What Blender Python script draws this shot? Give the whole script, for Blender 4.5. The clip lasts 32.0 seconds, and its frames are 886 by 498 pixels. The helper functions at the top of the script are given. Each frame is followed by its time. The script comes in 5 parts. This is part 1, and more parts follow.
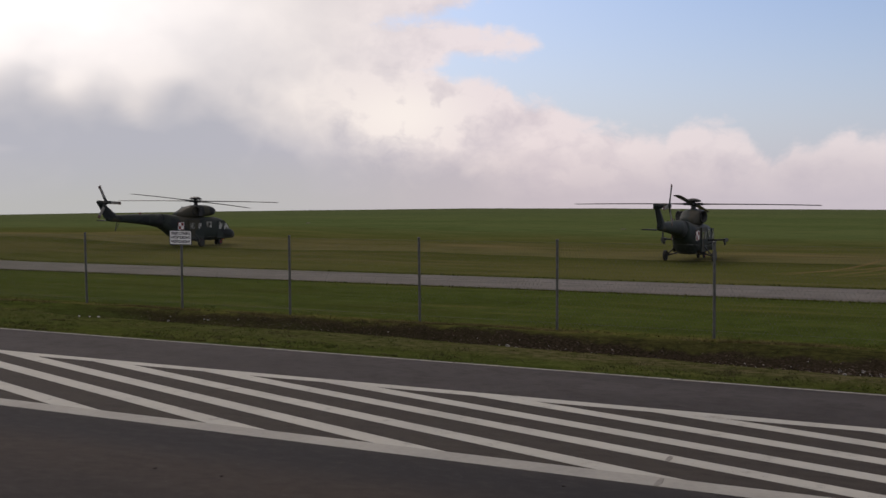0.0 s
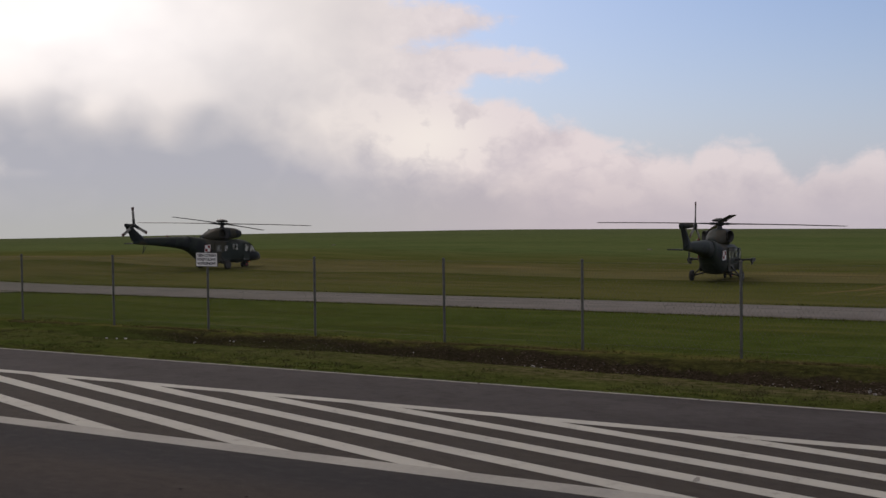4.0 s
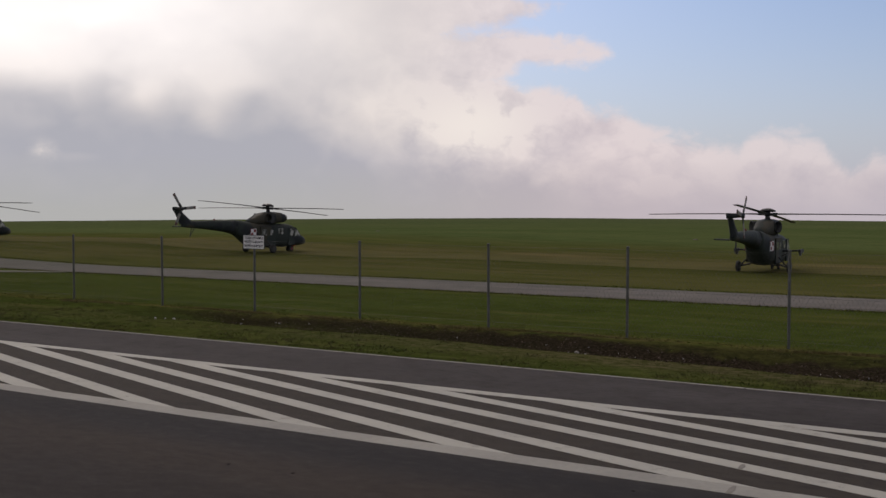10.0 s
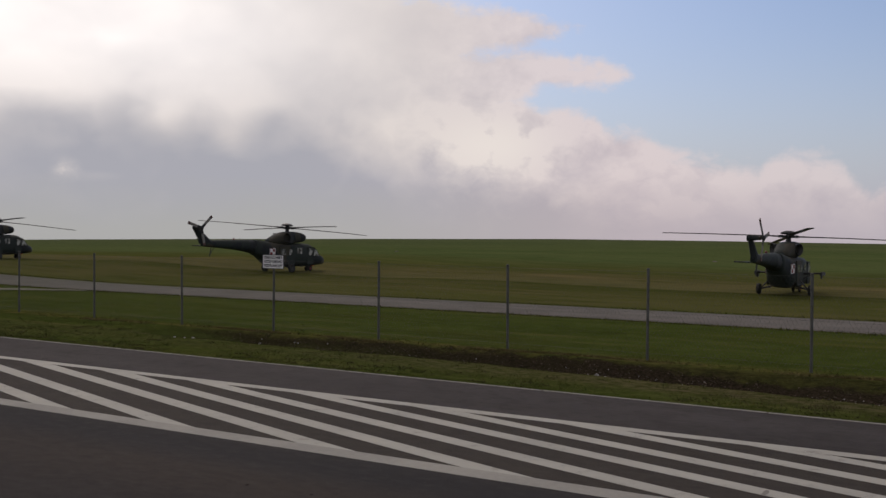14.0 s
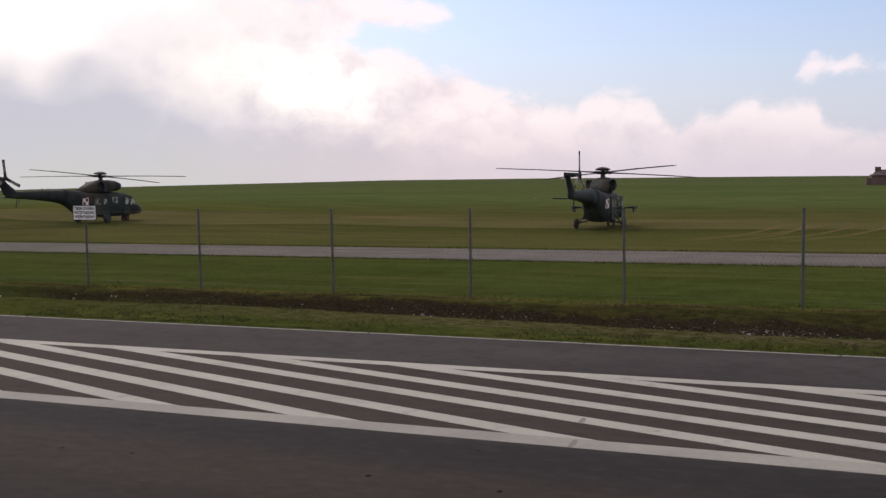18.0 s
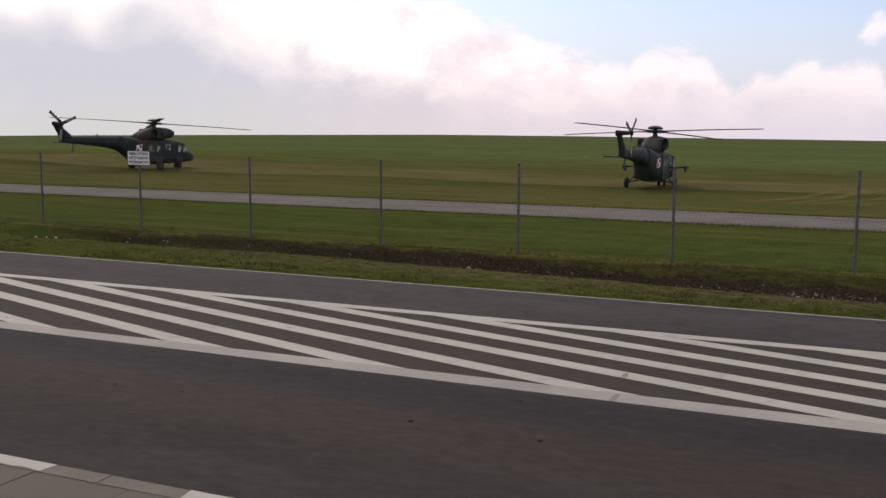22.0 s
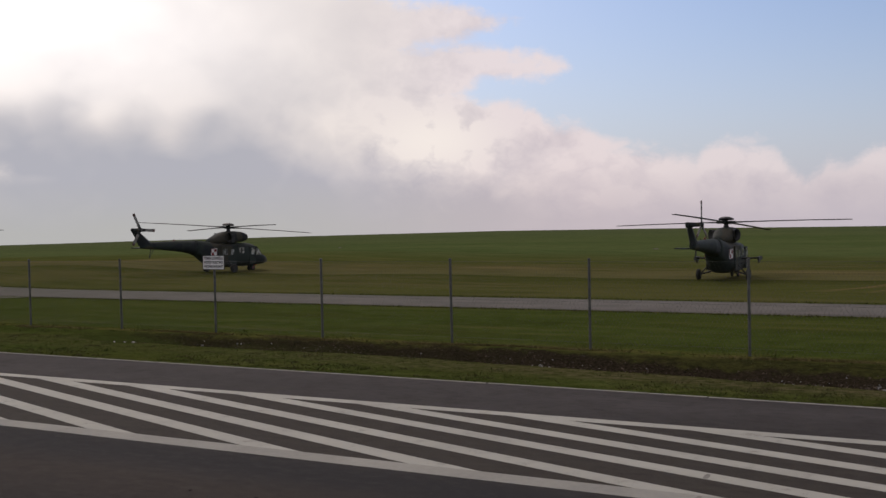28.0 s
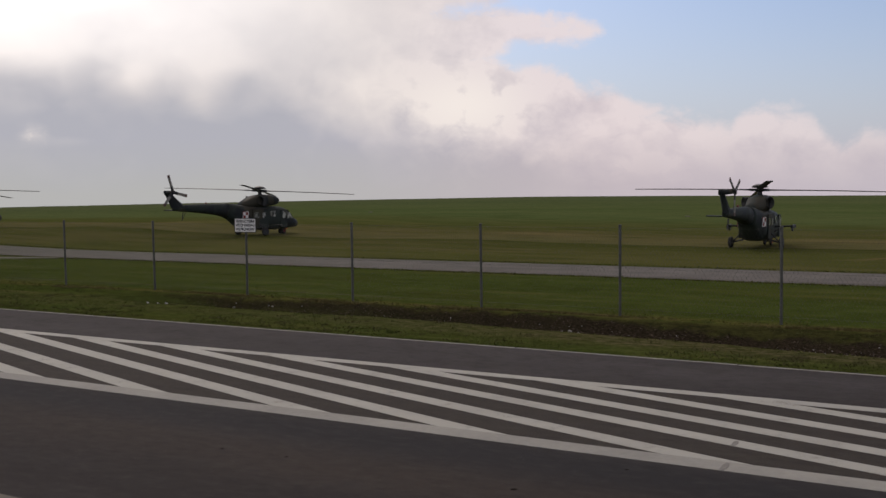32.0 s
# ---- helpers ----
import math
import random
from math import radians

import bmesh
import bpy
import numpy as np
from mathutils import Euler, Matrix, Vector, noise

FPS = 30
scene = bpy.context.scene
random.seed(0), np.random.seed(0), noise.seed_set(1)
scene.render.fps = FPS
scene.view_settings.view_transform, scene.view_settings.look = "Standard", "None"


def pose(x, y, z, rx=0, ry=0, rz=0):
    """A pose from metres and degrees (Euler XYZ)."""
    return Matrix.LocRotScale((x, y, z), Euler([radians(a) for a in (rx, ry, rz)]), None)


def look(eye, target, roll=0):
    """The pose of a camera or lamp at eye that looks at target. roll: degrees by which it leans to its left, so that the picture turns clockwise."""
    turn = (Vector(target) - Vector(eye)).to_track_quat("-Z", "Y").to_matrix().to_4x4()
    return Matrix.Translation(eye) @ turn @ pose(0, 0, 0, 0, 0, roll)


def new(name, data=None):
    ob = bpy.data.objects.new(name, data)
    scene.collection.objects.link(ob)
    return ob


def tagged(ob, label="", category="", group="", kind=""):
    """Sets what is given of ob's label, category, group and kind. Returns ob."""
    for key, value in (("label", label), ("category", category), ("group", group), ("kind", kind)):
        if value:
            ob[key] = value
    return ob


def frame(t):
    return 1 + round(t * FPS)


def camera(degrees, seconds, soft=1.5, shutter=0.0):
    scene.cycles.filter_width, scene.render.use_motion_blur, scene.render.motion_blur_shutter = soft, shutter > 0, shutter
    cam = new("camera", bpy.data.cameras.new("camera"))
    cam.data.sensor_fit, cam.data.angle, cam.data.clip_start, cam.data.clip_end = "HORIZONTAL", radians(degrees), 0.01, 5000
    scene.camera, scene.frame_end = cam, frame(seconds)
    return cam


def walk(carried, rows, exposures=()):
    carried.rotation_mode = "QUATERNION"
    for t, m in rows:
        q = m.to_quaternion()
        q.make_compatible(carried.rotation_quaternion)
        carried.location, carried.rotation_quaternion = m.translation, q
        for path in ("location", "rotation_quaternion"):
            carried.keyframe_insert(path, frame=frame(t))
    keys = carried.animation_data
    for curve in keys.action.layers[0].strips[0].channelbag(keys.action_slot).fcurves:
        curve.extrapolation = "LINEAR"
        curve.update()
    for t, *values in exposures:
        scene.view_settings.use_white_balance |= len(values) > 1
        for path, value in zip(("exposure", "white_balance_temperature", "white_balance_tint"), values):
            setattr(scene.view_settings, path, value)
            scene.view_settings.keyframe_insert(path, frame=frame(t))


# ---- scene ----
cam = camera(47.3, 32.0)
# seconds, place, yaw to the left of +y, pitch, roll: held in the hand on one spot
PATH = [
    (0, 0.000, 0.000, 3.000, 26.50, -2.87, 0.28),
    (0.5, -0.001, 0.024, 2.988, 26.48, -2.64, 0.48),
    (1, -0.009, 0.007, 2.991, 27.23, -1.96, 0.71),
    (1.5, -0.013, 0.015, 2.984, 27.48, -1.64, 0.59),
    (2, -0.004, 0.022, 2.985, 27.58, -1.74, 0.33),
    (2.5, 0.004, 0.009, 2.985, 27.64, -1.50, 0.35),
    (4.5, 0.017, 0.007, 2.980, 28.24, -1.83, 0.92),
    (5, 0.006, 0.014, 2.979, 29.04, -2.11, 1.18),
    (5.5, 0.019, 0.006, 2.988, 29.50, -1.71, 1.59),
    (6, 0.015, 0.001, 2.973, 29.87, -1.77, 1.47),
    (6.5, 0.016, 0.017, 2.977, 30.26, -1.59, 1.95),
    (7, 0.008, 0.003, 2.964, 30.36, -2.16, 1.95),
    (7.5, 0.021, 0.002, 2.970, 31.68, -1.55, 1.85),
    (8, 0.003, -0.007, 2.971, 31.80, -1.84, 2.11),
    (8.5, 0.017, -0.020, 2.950, 32.37, -1.85, 2.08),
    (9, 0.015, -0.039, 2.963, 33.34, -2.30, 1.56),
    (9.5, 0.008, -0.058, 2.928, 34.29, -3.54, 0.31),
    (10, 0.002, -0.058, 2.924, 30.39, -2.34, -0.08),
    (10.5, -0.005, -0.068, 2.931, 29.26, -4.05, 0.03),
    (11, -0.034, -0.042, 2.968, 29.87, -3.35, 1.76),
    (11.2, -0.016, 0.035, 3.010, 35.22, -0.60, 3.40),
    (11.6, -0.047, -0.035, 3.004, 27.56, 2.50, 1.75),
    (12, -0.028, -0.035, 2.984, 27.80, -0.63, -1.98),
    (12.5, -0.028, -0.070, 2.888, 33.33, -2.88, 3.10),
    (13, -0.049, -0.048, 2.928, 35.15, -2.17, 0.06),
    (13.5, -0.034, -0.045, 2.948, 30.42, -0.94, 0.12),
    (14, -0.044, -0.037, 2.928, 31.43, -1.18, -0.38),
    (14.5, -0.032, -0.054, 2.929, 32.42, -1.40, 0.27),
    (15, -0.029, -0.058, 2.911, 29.38, -2.09, -1.61),
    (15.5, -0.013, -0.051, 2.923, 26.64, -3.92, -0.15),
    (17.5, -0.000, 0.027, 2.959, 23.34, -4.76, 1.79),
    (18, -0.008, 0.055, 2.950, 21.57, -4.51, 0.99),
    (18.5, -0.004, 0.052, 2.963, 20.66, -4.30, 1.09),
    (19, -0.001, 0.056, 2.966, 21.24, -5.22, 0.85),
    (19.5, 0.003, 0.048, 2.969, 20.78, -4.54, 1.44),
    (20, 0.006, 0.056, 2.968, 20.66, -4.07, 1.82),
    (20.5, 0.007, 0.052, 2.962, 20.90, -4.18, 1.37),
    (21, 0.006, 0.027, 2.941, 23.32, -5.47, 1.08),
    (21.5, 0.005, 0.025, 2.926, 23.30, -6.22, -0.54),
    (22, 0.013, -0.001, 2.904, 24.40, -7.01, -0.34),
    (22.5, 0.002, 0.047, 2.946, 30.14, -4.97, 2.65),
    (23, 0.021, -0.016, 2.876, 31.84, -2.71, 3.50),
    (23.5, 0.012, 0.043, 2.954, 25.90, -3.13, 1.78),
    (24, 0.003, 0.054, 2.956, 26.67, -4.96, 2.83),
    (24.5, -0.001, 0.053, 2.986, 26.45, -5.01, 2.03),
    (25, -0.004, 0.052, 2.980, 24.99, -3.21, -0.67),
    (25.5, -0.009, 0.055, 2.970, 25.38, -2.37, -0.13),
    (27.5, 0.001, 0.013, 2.975, 28.57, -2.18, 2.23),
    (28, -0.000, 0.009, 2.946, 28.24, -1.53, 1.20),
    (28.5, -0.004, 0.015, 2.942, 29.98, -2.92, 1.17),
    (29, -0.003, 0.019, 2.935, 30.60, -3.04, 1.13),
    (29.5, -0.003, 0.000, 2.956, 30.68, -3.20, 1.09),
    (30, -0.001, -0.002, 2.938, 30.51, -3.09, 0.78),
    (30.5, -0.001, 0.008, 2.928, 29.97, -2.99, 0.47),
    (31, 0.003, -0.000, 2.951, 30.30, -3.42, 0.79),
    (31.5, -0.002, 0.010, 2.928, 30.03, -3.43, 0.91),
    (32, 0.002, -0.002, 2.935, 29.97, -3.47, 0.70),
]
# seconds, stops: the picture darkens towards the bright cloud and opens up again
EXPOSURES = [(0, -0.22), (2, -0.27), (6, -0.38), (7, -0.41), (8, -0.44), (10, -0.36), (11, -0.18), (12, -0.62), (13, -0.48), (14, -0.46), (15, -0.47), (18, 0.14), (19, 0.22), (20, 0.2), (22, 0.26), (23, -0.1), (24, -0.06), (25, 0.12), (28, -0.29), (30, -0.3), (32, -0.3)]
walk(cam, [(t, pose(x, y, z, 90 + pitch, roll, yaw)) for t, x, y, z, yaw, pitch, roll in PATH], [(t, stops, 6500, 18.0 if 17 < t < 26 else 16.5) for t, stops in EXPOSURES])


# ---------------------------------------------------------------- sky and sun
def calc(tree, op, a, b=None, c=None, clamp=False):
    n = tree.nodes.new("ShaderNodeMath")
    n.operation, n.use_clamp = op, clamp
    for i, v in enumerate((a, b, c)):
        if v is None:
            continue
        if isinstance(v, (int, float)):
            n.inputs[i].default_value = v
        else:
            tree.links.new(v, n.inputs[i])
    return n.outputs[0]


def ramp(tree, fac, stops, smooth=False):
    n = tree.nodes.new("ShaderNodeValToRGB")
    n.color_ramp.interpolation = "B_SPLINE" if smooth else "LINEAR"
    els = n.color_ramp.elements
    while len(els) < len(stops):
        els.new(0.5)
    for e, (at, col) in zip(els, stops):
        e.position = at
        e.color = (col, col, col, 1) if isinstance(col, (int, float)) else (*col, 1)
    tree.links.new(fac, n.inputs[0])
    return n.outputs[0]


def blend(tree, fac, a, b, mode="MIX"):
    n = tree.nodes.new("ShaderNodeMix")
    n.data_type, n.blend_type = "RGBA", mode
    for i, v in ((0, fac), (6, a), (7, b)):
        if isinstance(v, (int, float)):
            n.inputs[i].default_value = v
        elif isinstance(v, tuple):
            n.inputs[i].default_value = (*v, 1)
        else:
            tree.links.new(v, n.inputs[i])
    return n.outputs[2]


def noise_of(tree, vec, scale, detail=6.0, rough=0.55, stretch=(1, 1, 1), shift=(0, 0, 0), warp=0.0):
    m = tree.nodes.new("ShaderNodeMapping")
    m.inputs["Scale"].default_value = stretch
    m.inputs["Location"].default_value = shift
    tree.links.new(vec, m.inputs["Vector"])
    n = tree.nodes.new("ShaderNodeTexNoise")
    n.inputs["Scale"].default_value = scale
    n.inputs["Detail"].default_value = detail
    n.inputs["Roughness"].default_value = rough
    n.inputs["Distortion"].default_value = warp
    tree.links.new(m.outputs[0], n.inputs["Vector"])
    return n.outputs["Fac"]


SUN_YAW, SUN_HIGH = 48.0, 42.0   # degrees to the left of +y, and above the horizon


def make_world():
    w = bpy.data.worlds.new("sky")
    scene.world = w
    w.use_nodes = True
    t = w.node_tree
    t.nodes.clear()
    sky = t.nodes.new("ShaderNodeTexSky")
    sky.sky_type, sky.sun_disc = "NISHITA", False
    sky.sun_elevation, sky.sun_rotation = radians(SUN_HIGH), radians(-SUN_YAW)
    sky.air_density, sky.dust_density, sky.ozone_density = 1.0, 1.6, 1.0
    way = t.nodes.new("ShaderNodeTexCoord").outputs["Generated"]
    sep = t.nodes.new("ShaderNodeSeparateXYZ")
    t.links.new(way, sep.inputs[0])
    az = calc(t, "MULTIPLY", calc(t, "ARCTAN2", sep.outputs[0], sep.outputs[1]), 57.2958)   # to the right of +y
    el = calc(t, "MULTIPLY", calc(t, "ARCSINE", sep.outputs[2]), 57.2958)
    def billow(shift):
        """Rounded heaps in several sizes, 0 in the creases to 1 on the crowns."""
        m = t.nodes.new("ShaderNodeMapping")
        m.inputs["Scale"].default_value = (1, 1, 1.35)
        m.inputs["Location"].default_value = shift
        t.links.new(way, m.inputs["Vector"])
        wob = t.nodes.new("ShaderNodeTexNoise")
        wob.inputs["Scale"].default_value, wob.inputs["Detail"].default_value = 22.0, 4.0
        t.links.new(m.outputs[0], wob.inputs["Vector"])
        v = t.nodes.new("ShaderNodeTexVoronoi")
        v.feature, v.normalize = "SMOOTH_F1", True
        for key, value in (("Scale", 17.0), ("Detail", 3.0), ("Roughness", 0.55), ("Lacunarity", 2.3), ("Smoothness", 0.35)):
            v.inputs[key].default_value = value
        mixed = t.nodes.new("ShaderNodeVectorMath")
        mixed.operation = "MULTIPLY_ADD"
        t.links.new(wob.outputs["Color"], mixed.inputs[0])
        mixed.inputs[1].default_value = (0.05, 0.05, 0.05)
        t.links.new(m.outputs[0], mixed.inputs[2])
        t.links.new(mixed.outputs[0], v.inputs["Vector"])
        return calc(t, "SUBTRACT", 1.0, calc(t, "MULTIPLY", v.outputs["Distance"], 1.6))

    soft = noise_of(t, way, 5.5, 2.0, 0.40, (1, 1, 2.2), (0.3, 0.1, 0.2), 0.3)
    broad = noise_of(t, way, 12.0, 1.6, 0.35, (1, 1, 1.6), (1.7, 0.8, 0.1), 0.3)
    fluff = noise_of(t, way, 24.0, 2.5, 0.45, (1, 1, 1.4), (0.2, 2.8, 1.1), 0.3)
    curl = noise_of(t, way, 26.0, 6.0, 0.6, (1, 1, 1.4), (2.9, 1.3, 0.5), 0.6)
    heap, heap_lit = billow((0.7, 0.2, 0.4)), billow((0.716, 0.206, 0.378))
    wisp = noise_of(t, way, 9.0, 7.0, 0.55, (1, 1, 4.5), (0.1, 0.6, 0.9), 0.2)

    def smooth(v, lo, hi):
        n = t.nodes.new("ShaderNodeMapRange")
        n.interpolation_type = "SMOOTHSTEP"
        n.inputs["From Min"].default_value, n.inputs["From Max"].default_value = lo, hi
        t.links.new(v, n.inputs[0])
        return n.outputs[0]

    def plus(v, w, gain, mid=0.0):
        return calc(t, "ADD", v, calc(t, "MULTIPLY", calc(t, "SUBTRACT", w, mid), gain))

    def spot(a, e, wa, we):
        """A soft oval in the sky."""
        x2 = calc(t, "POWER", calc(t, "ABSOLUTE", calc(t, "DIVIDE", calc(t, "SUBTRACT", az, a), wa)), 2.0)
        y2 = calc(t, "POWER", calc(t, "ABSOLUTE", calc(t, "DIVIDE", calc(t, "SUBTRACT", el, e), we)), 2.0)
        return calc(t, "EXPONENT", calc(t, "MULTIPLY", calc(t, "ADD", x2, y2), -1.0))

    def skyline(where, left, right, points):
        """A height in degrees by direction, straight from point to point."""
        f = calc(t, "DIVIDE", calc(t, "SUBTRACT", where, left), right - left, clamp=True)
        return calc(t, "MULTIPLY", ramp(t, f, [((a - left) / (right - left), h / 20) for a, h in points]), 20.0)

    def above(line):
        return calc(t, "SUBTRACT", el, line)

    def below(line):
        return calc(t, "SUBTRACT", line, el)

    u = calc(t, "DIVIDE", calc(t, "ADD", az, 60.0), 120.0, clamp=True)
    # the high bank, a tongue that reaches out of it, and the heaped cloud below, with blue wedges between them
    high = skyline(az, -60, 60, ((-60, 19), (-40, 15.2), (-36, 13.6), (-30, 12.4), (-26, 11.7), (-23.4, 11.0), (-22.2, 8.0), (-10, 2), (4, 2), (9, 6), (20, 13), (60, 18)))
    gap_top = skyline(az, -34, 4, ((-34, 8.5), (-28.2, 9.7), (-27.0, 10.2), (-25.2, 10.9), (-23, 11.6), (4, 12)))
    tongue_top = skyline(az, -34, 4, ((-34, 10.3), (-27.8, 9.95), (-25.5, 9.45), (-23.8, 9.05), (-21.6, 8.75), (-20.9, 8.2), (-19.5, 7.0), (4, 4)))
    tongue_foot = skyline(az, -34, 4, ((-34, 5.0), (-27.2, 6.8), (-26.0, 7.52), (-24.0, 7.72), (-22.6, 7.95), (-21.4, 8.35), (-20.5, 8.7), (4, 14)))
    lower = skyline(az, -34, 4, ((-34, 8.0), (-27.2, 7.6), (-26.2, 7.0), (-25.2, 6.95), (-24.1, 6.85), (-22.9, 6.35), (-22.4, 5.75), (-21.6, 5.55), (-20.3, 5.25), (-19.4, 4.55), (-17.0, 4.0), (-15.0, 3.35),
        (-14.1, 3.25), (-13.6, 3.9), (-12.4, 4.35), (-11.1, 4.2), (-10.0, 3.75), (-9.1, 2.8), (-8.4, 2.2), (-7.4, 3.2), (-6.4, 2.95), (-5.7, 3.3), (-5.2, 3.65), (-3.5, 3.7), (-1.5, 3.3), (-1.0, 2.5), (0.5, 1.9), (4, 2.0)))
    puff = skyline(az, -34, 4, ((-34, 2), (-2.7, 4.2), (-2.1, 5.4), (-1.6, 5.95), (-0.9, 5.5), (-0.2, 5.45), (0.45, 5.8), (0.95, 5.35), (1.6, 5.2), (2.8, 5.1), (4, 4.0)))
    ragged = calc(t, "ADD", calc(t, "MULTIPLY", calc(t, "SUBTRACT", heap, 0.45), 1.9), calc(t, "MULTIPLY", calc(t, "SUBTRACT", wisp, 0.5), 1.2))
    ragged = plus(ragged, curl, 1.6, 0.5)
    body = below(lower)
    for shape in (calc(t, "MINIMUM", below(tongue_top), above(tongue_foot)), calc(t, "MINIMUM", below(high), above(gap_top)), calc(t, "MINIMUM", below(puff), above(plus(4.35, wisp, 0.8, 0.5)))):
        body = calc(t, "SMOOTH_MAX", body, shape, 0.15)
    over = calc(t, "SUBTRACT", calc(t, "ADD", body, ragged), calc(t, "MULTIPLY", smooth(az, -24.0, -12.0), 0.32))
    cover = calc(t, "MULTIPLY", smooth(over, -0.35, 0.75), ramp(t, u, [(0.33, 1.0), (0.42, 0.82), (0.60, 0.74)]))
    # broken cloud overhead and behind
    roof = ramp(t, calc(t, "ADD", noise_of(t, way, 2.3, 6.0, 0.55, (1, 1, 1), (4.1, 2.2, 0.4), 0.2), 0.0), [(0.40, 0.0), (0.50, 1.0)])
    roof = calc(t, "MULTIPLY", roof, calc(t, "DIVIDE", calc(t, "SUBTRACT", el, 17.0), 8.0, clamp=True))
    # the high bank is white above a lobed edge and blue-grey below it
    bent = plus(plus(az, soft, 3.0, 0.5), fluff, 1.5, 0.5)
    edge = skyline(bent, -62, -16, ((-62, 6.5), (-57, 6.2), (-53, 5.9), (-50.2, 5.4), (-48.6, 6.2), (-46.4, 5.5), (-45, 5.7), (-43.2, 4.6), (-41.5, 5.0), (-39.5, 5.0), (-37.5, 4.4), (-35, 3.4), (-32, 2.7), (-29, 2.2), (-26, 1.5), (-22, 0.6), (-16, 0.5)))
    rise = plus(plus(plus(above(edge), soft, 1.6, 0.5), broad, 2.0, 0.5), fluff, 0.9, 0.5)
    left_lit = plus(plus(plus(calc(t, "MULTIPLY", smooth(rise, -1.7, 2.3), 0.88), broad, 0.30, 0.5), soft, 0.20, 0.5), fluff, 0.22, 0.5)
    left_lit = plus(left_lit, spot(-38.3, 7.6, 3.4, 2.2), -0.24)
    left_lit = plus(left_lit, spot(-33.0, 11.0, 3.5, 1.2), -0.12)
    k = smooth(plus(below(lower), heap, 1.6, 0.45), 0.0, 4.2)
    right_lit = calc(t, "SUBTRACT", 0.92, calc(t, "MULTIPLY", k, 0.42))
    lumps = smooth(heap, 0.20, 0.62)
    right_lit = plus(plus(plus(right_lit, lumps, 0.34, 0.5), broad, 0.28, 0.48), fluff, 0.34, 0.5)
    n = t.nodes.new("ShaderNodeMix")
    t.links.new(smooth(bent, -27.5, -21.0), n.inputs[0])
    t.links.new(left_lit, n.inputs[2])
    t.links.new(right_lit, n.inputs[3])
    lit = n.outputs[0]
    # cream-white crowns beside the blue wedges, a dark crease among them, and stray bright lumps low down
    crown = spot(-28.8, 4.6, 3.4, 1.8)
    lit = plus(plus(lit, calc(t, "MULTIPLY", crown, lumps), 0.40), crown, -0.06)
    for a, e, wa, we, gain in ((-28.9, 5.45, 0.9, 0.22, -0.42), (-28.3, 4.75, 1.3, 0.45, 0.28), (-27.6, 3.9, 0.5, 0.7, 0.22), (-30.0, 3.6, 1.2, 0.6, 0.20), (-34.2, 5.8, 1.0, 0.7, 0.22),
                               (-46.5, 6.2, 1.3, 0.7, 0.25), (-43.4, 5.2, 0.9, 0.8, 0.30), (-54.3, 7.7, 2.2, 0.9, 0.30), (-51.9, 3.0, 0.5, 0.42, 0.30), (-50.2, 2.7, 1.0, 0.25, 0.12), (-25.1, 6.6, 1.2, 0.4, 0.22)):
        lit = plus(lit, spot(a, e, wa, we), gain)
    for a, e, wa, we, gain in ((-51.9, 2.95, 0.55, 0.42, 0.9), (-18.3, 1.25, 0.7, 0.5, 1.0), (-19.7, 1.1, 0.7, 0.4, 0.8), (-17.2, 1.3, 0.6, 0.45, 0.8), (-25.0, 1.5, 0.9, 0.45, 0.7), (-23.4, 1.9, 0.9, 0.5, 0.35), (-14.8, 2.6, 1.0, 0.5, 0.25), (-21.5, 3.0, 1.5, 0.8, 0.25)):
        lit = plus(lit, calc(t, "MULTIPLY", spot(a, e, wa, we), smooth(curl, 0.34, 0.60)), gain)
    # knobbly relief over the whole lit flank of the bank
    flank = spot(-29.0, 6.0, 8.0, 4.0)
    knobs = noise_of(t, way, 38.0, 3.0, 0.5, (1, 1, 1.2), (5.1, 0.4, 2.2), 0.4)
    lit = plus(plus(lit, calc(t, "MULTIPLY", flank, calc(t, "SUBTRACT", knobs, 0.5)), 0.9), flank, -0.07)
    relief = calc(t, "SUBTRACT", heap, heap_lit)
    relief = calc(t, "MAXIMUM", calc(t, "MULTIPLY", relief, calc(t, "ADD", calc(t, "MULTIPLY", smooth(az, -35.0, -26.0), 0.8), calc(t, "MULTIPLY", crown, 1.4))), -0.24)
    lit = calc(t, "ADD", lit, relief, clamp=True)
    dull = blend(t, smooth(az, -42.0, -17.0), (0.53, 0.55, 0.59), (0.63, 0.575, 0.62))
    bright = blend(t, calc(t, "DIVIDE", el, 8.0, clamp=True), blend(t, smooth(az, -36.0, -20.0), (1.02, 0.955, 0.86), (0.92, 0.825, 0.79)), blend(t, smooth(az, -36.0, -24.0), (0.965, 0.92, 0.86), (0.94, 0.868, 0.858)))
    bright = blend(t, calc(t, "MULTIPLY", crown, 0.85), bright, (1.09, 1.035, 0.935))
    # towards the sun the crowns blaze
    glare = calc(t, "MULTIPLY", smooth(az, -31.0, -49.0), calc(t, "DIVIDE", calc(t, "SUBTRACT", el, 5.0), 5.0, clamp=True))
    bright = blend(t, glare, bright, (1.50, 1.46, 1.37))
    cloud = blend(t, lit, dull, bright)
    foot = calc(t, "SUBTRACT", 1.0, calc(t, "DIVIDE", plus(el, broad, 1.6, 0.5), 2.8), clamp=True)
    cloud = blend(t, calc(t, "MULTIPLY", foot, 0.85), cloud, blend(t, smooth(az, -42.0, -17.0), (0.555, 0.57, 0.53), (0.635, 0.575, 0.60)))
    blue = blend(t, 1.0, sky.outputs[0], (0.087, 0.099, 0.117), "MULTIPLY")
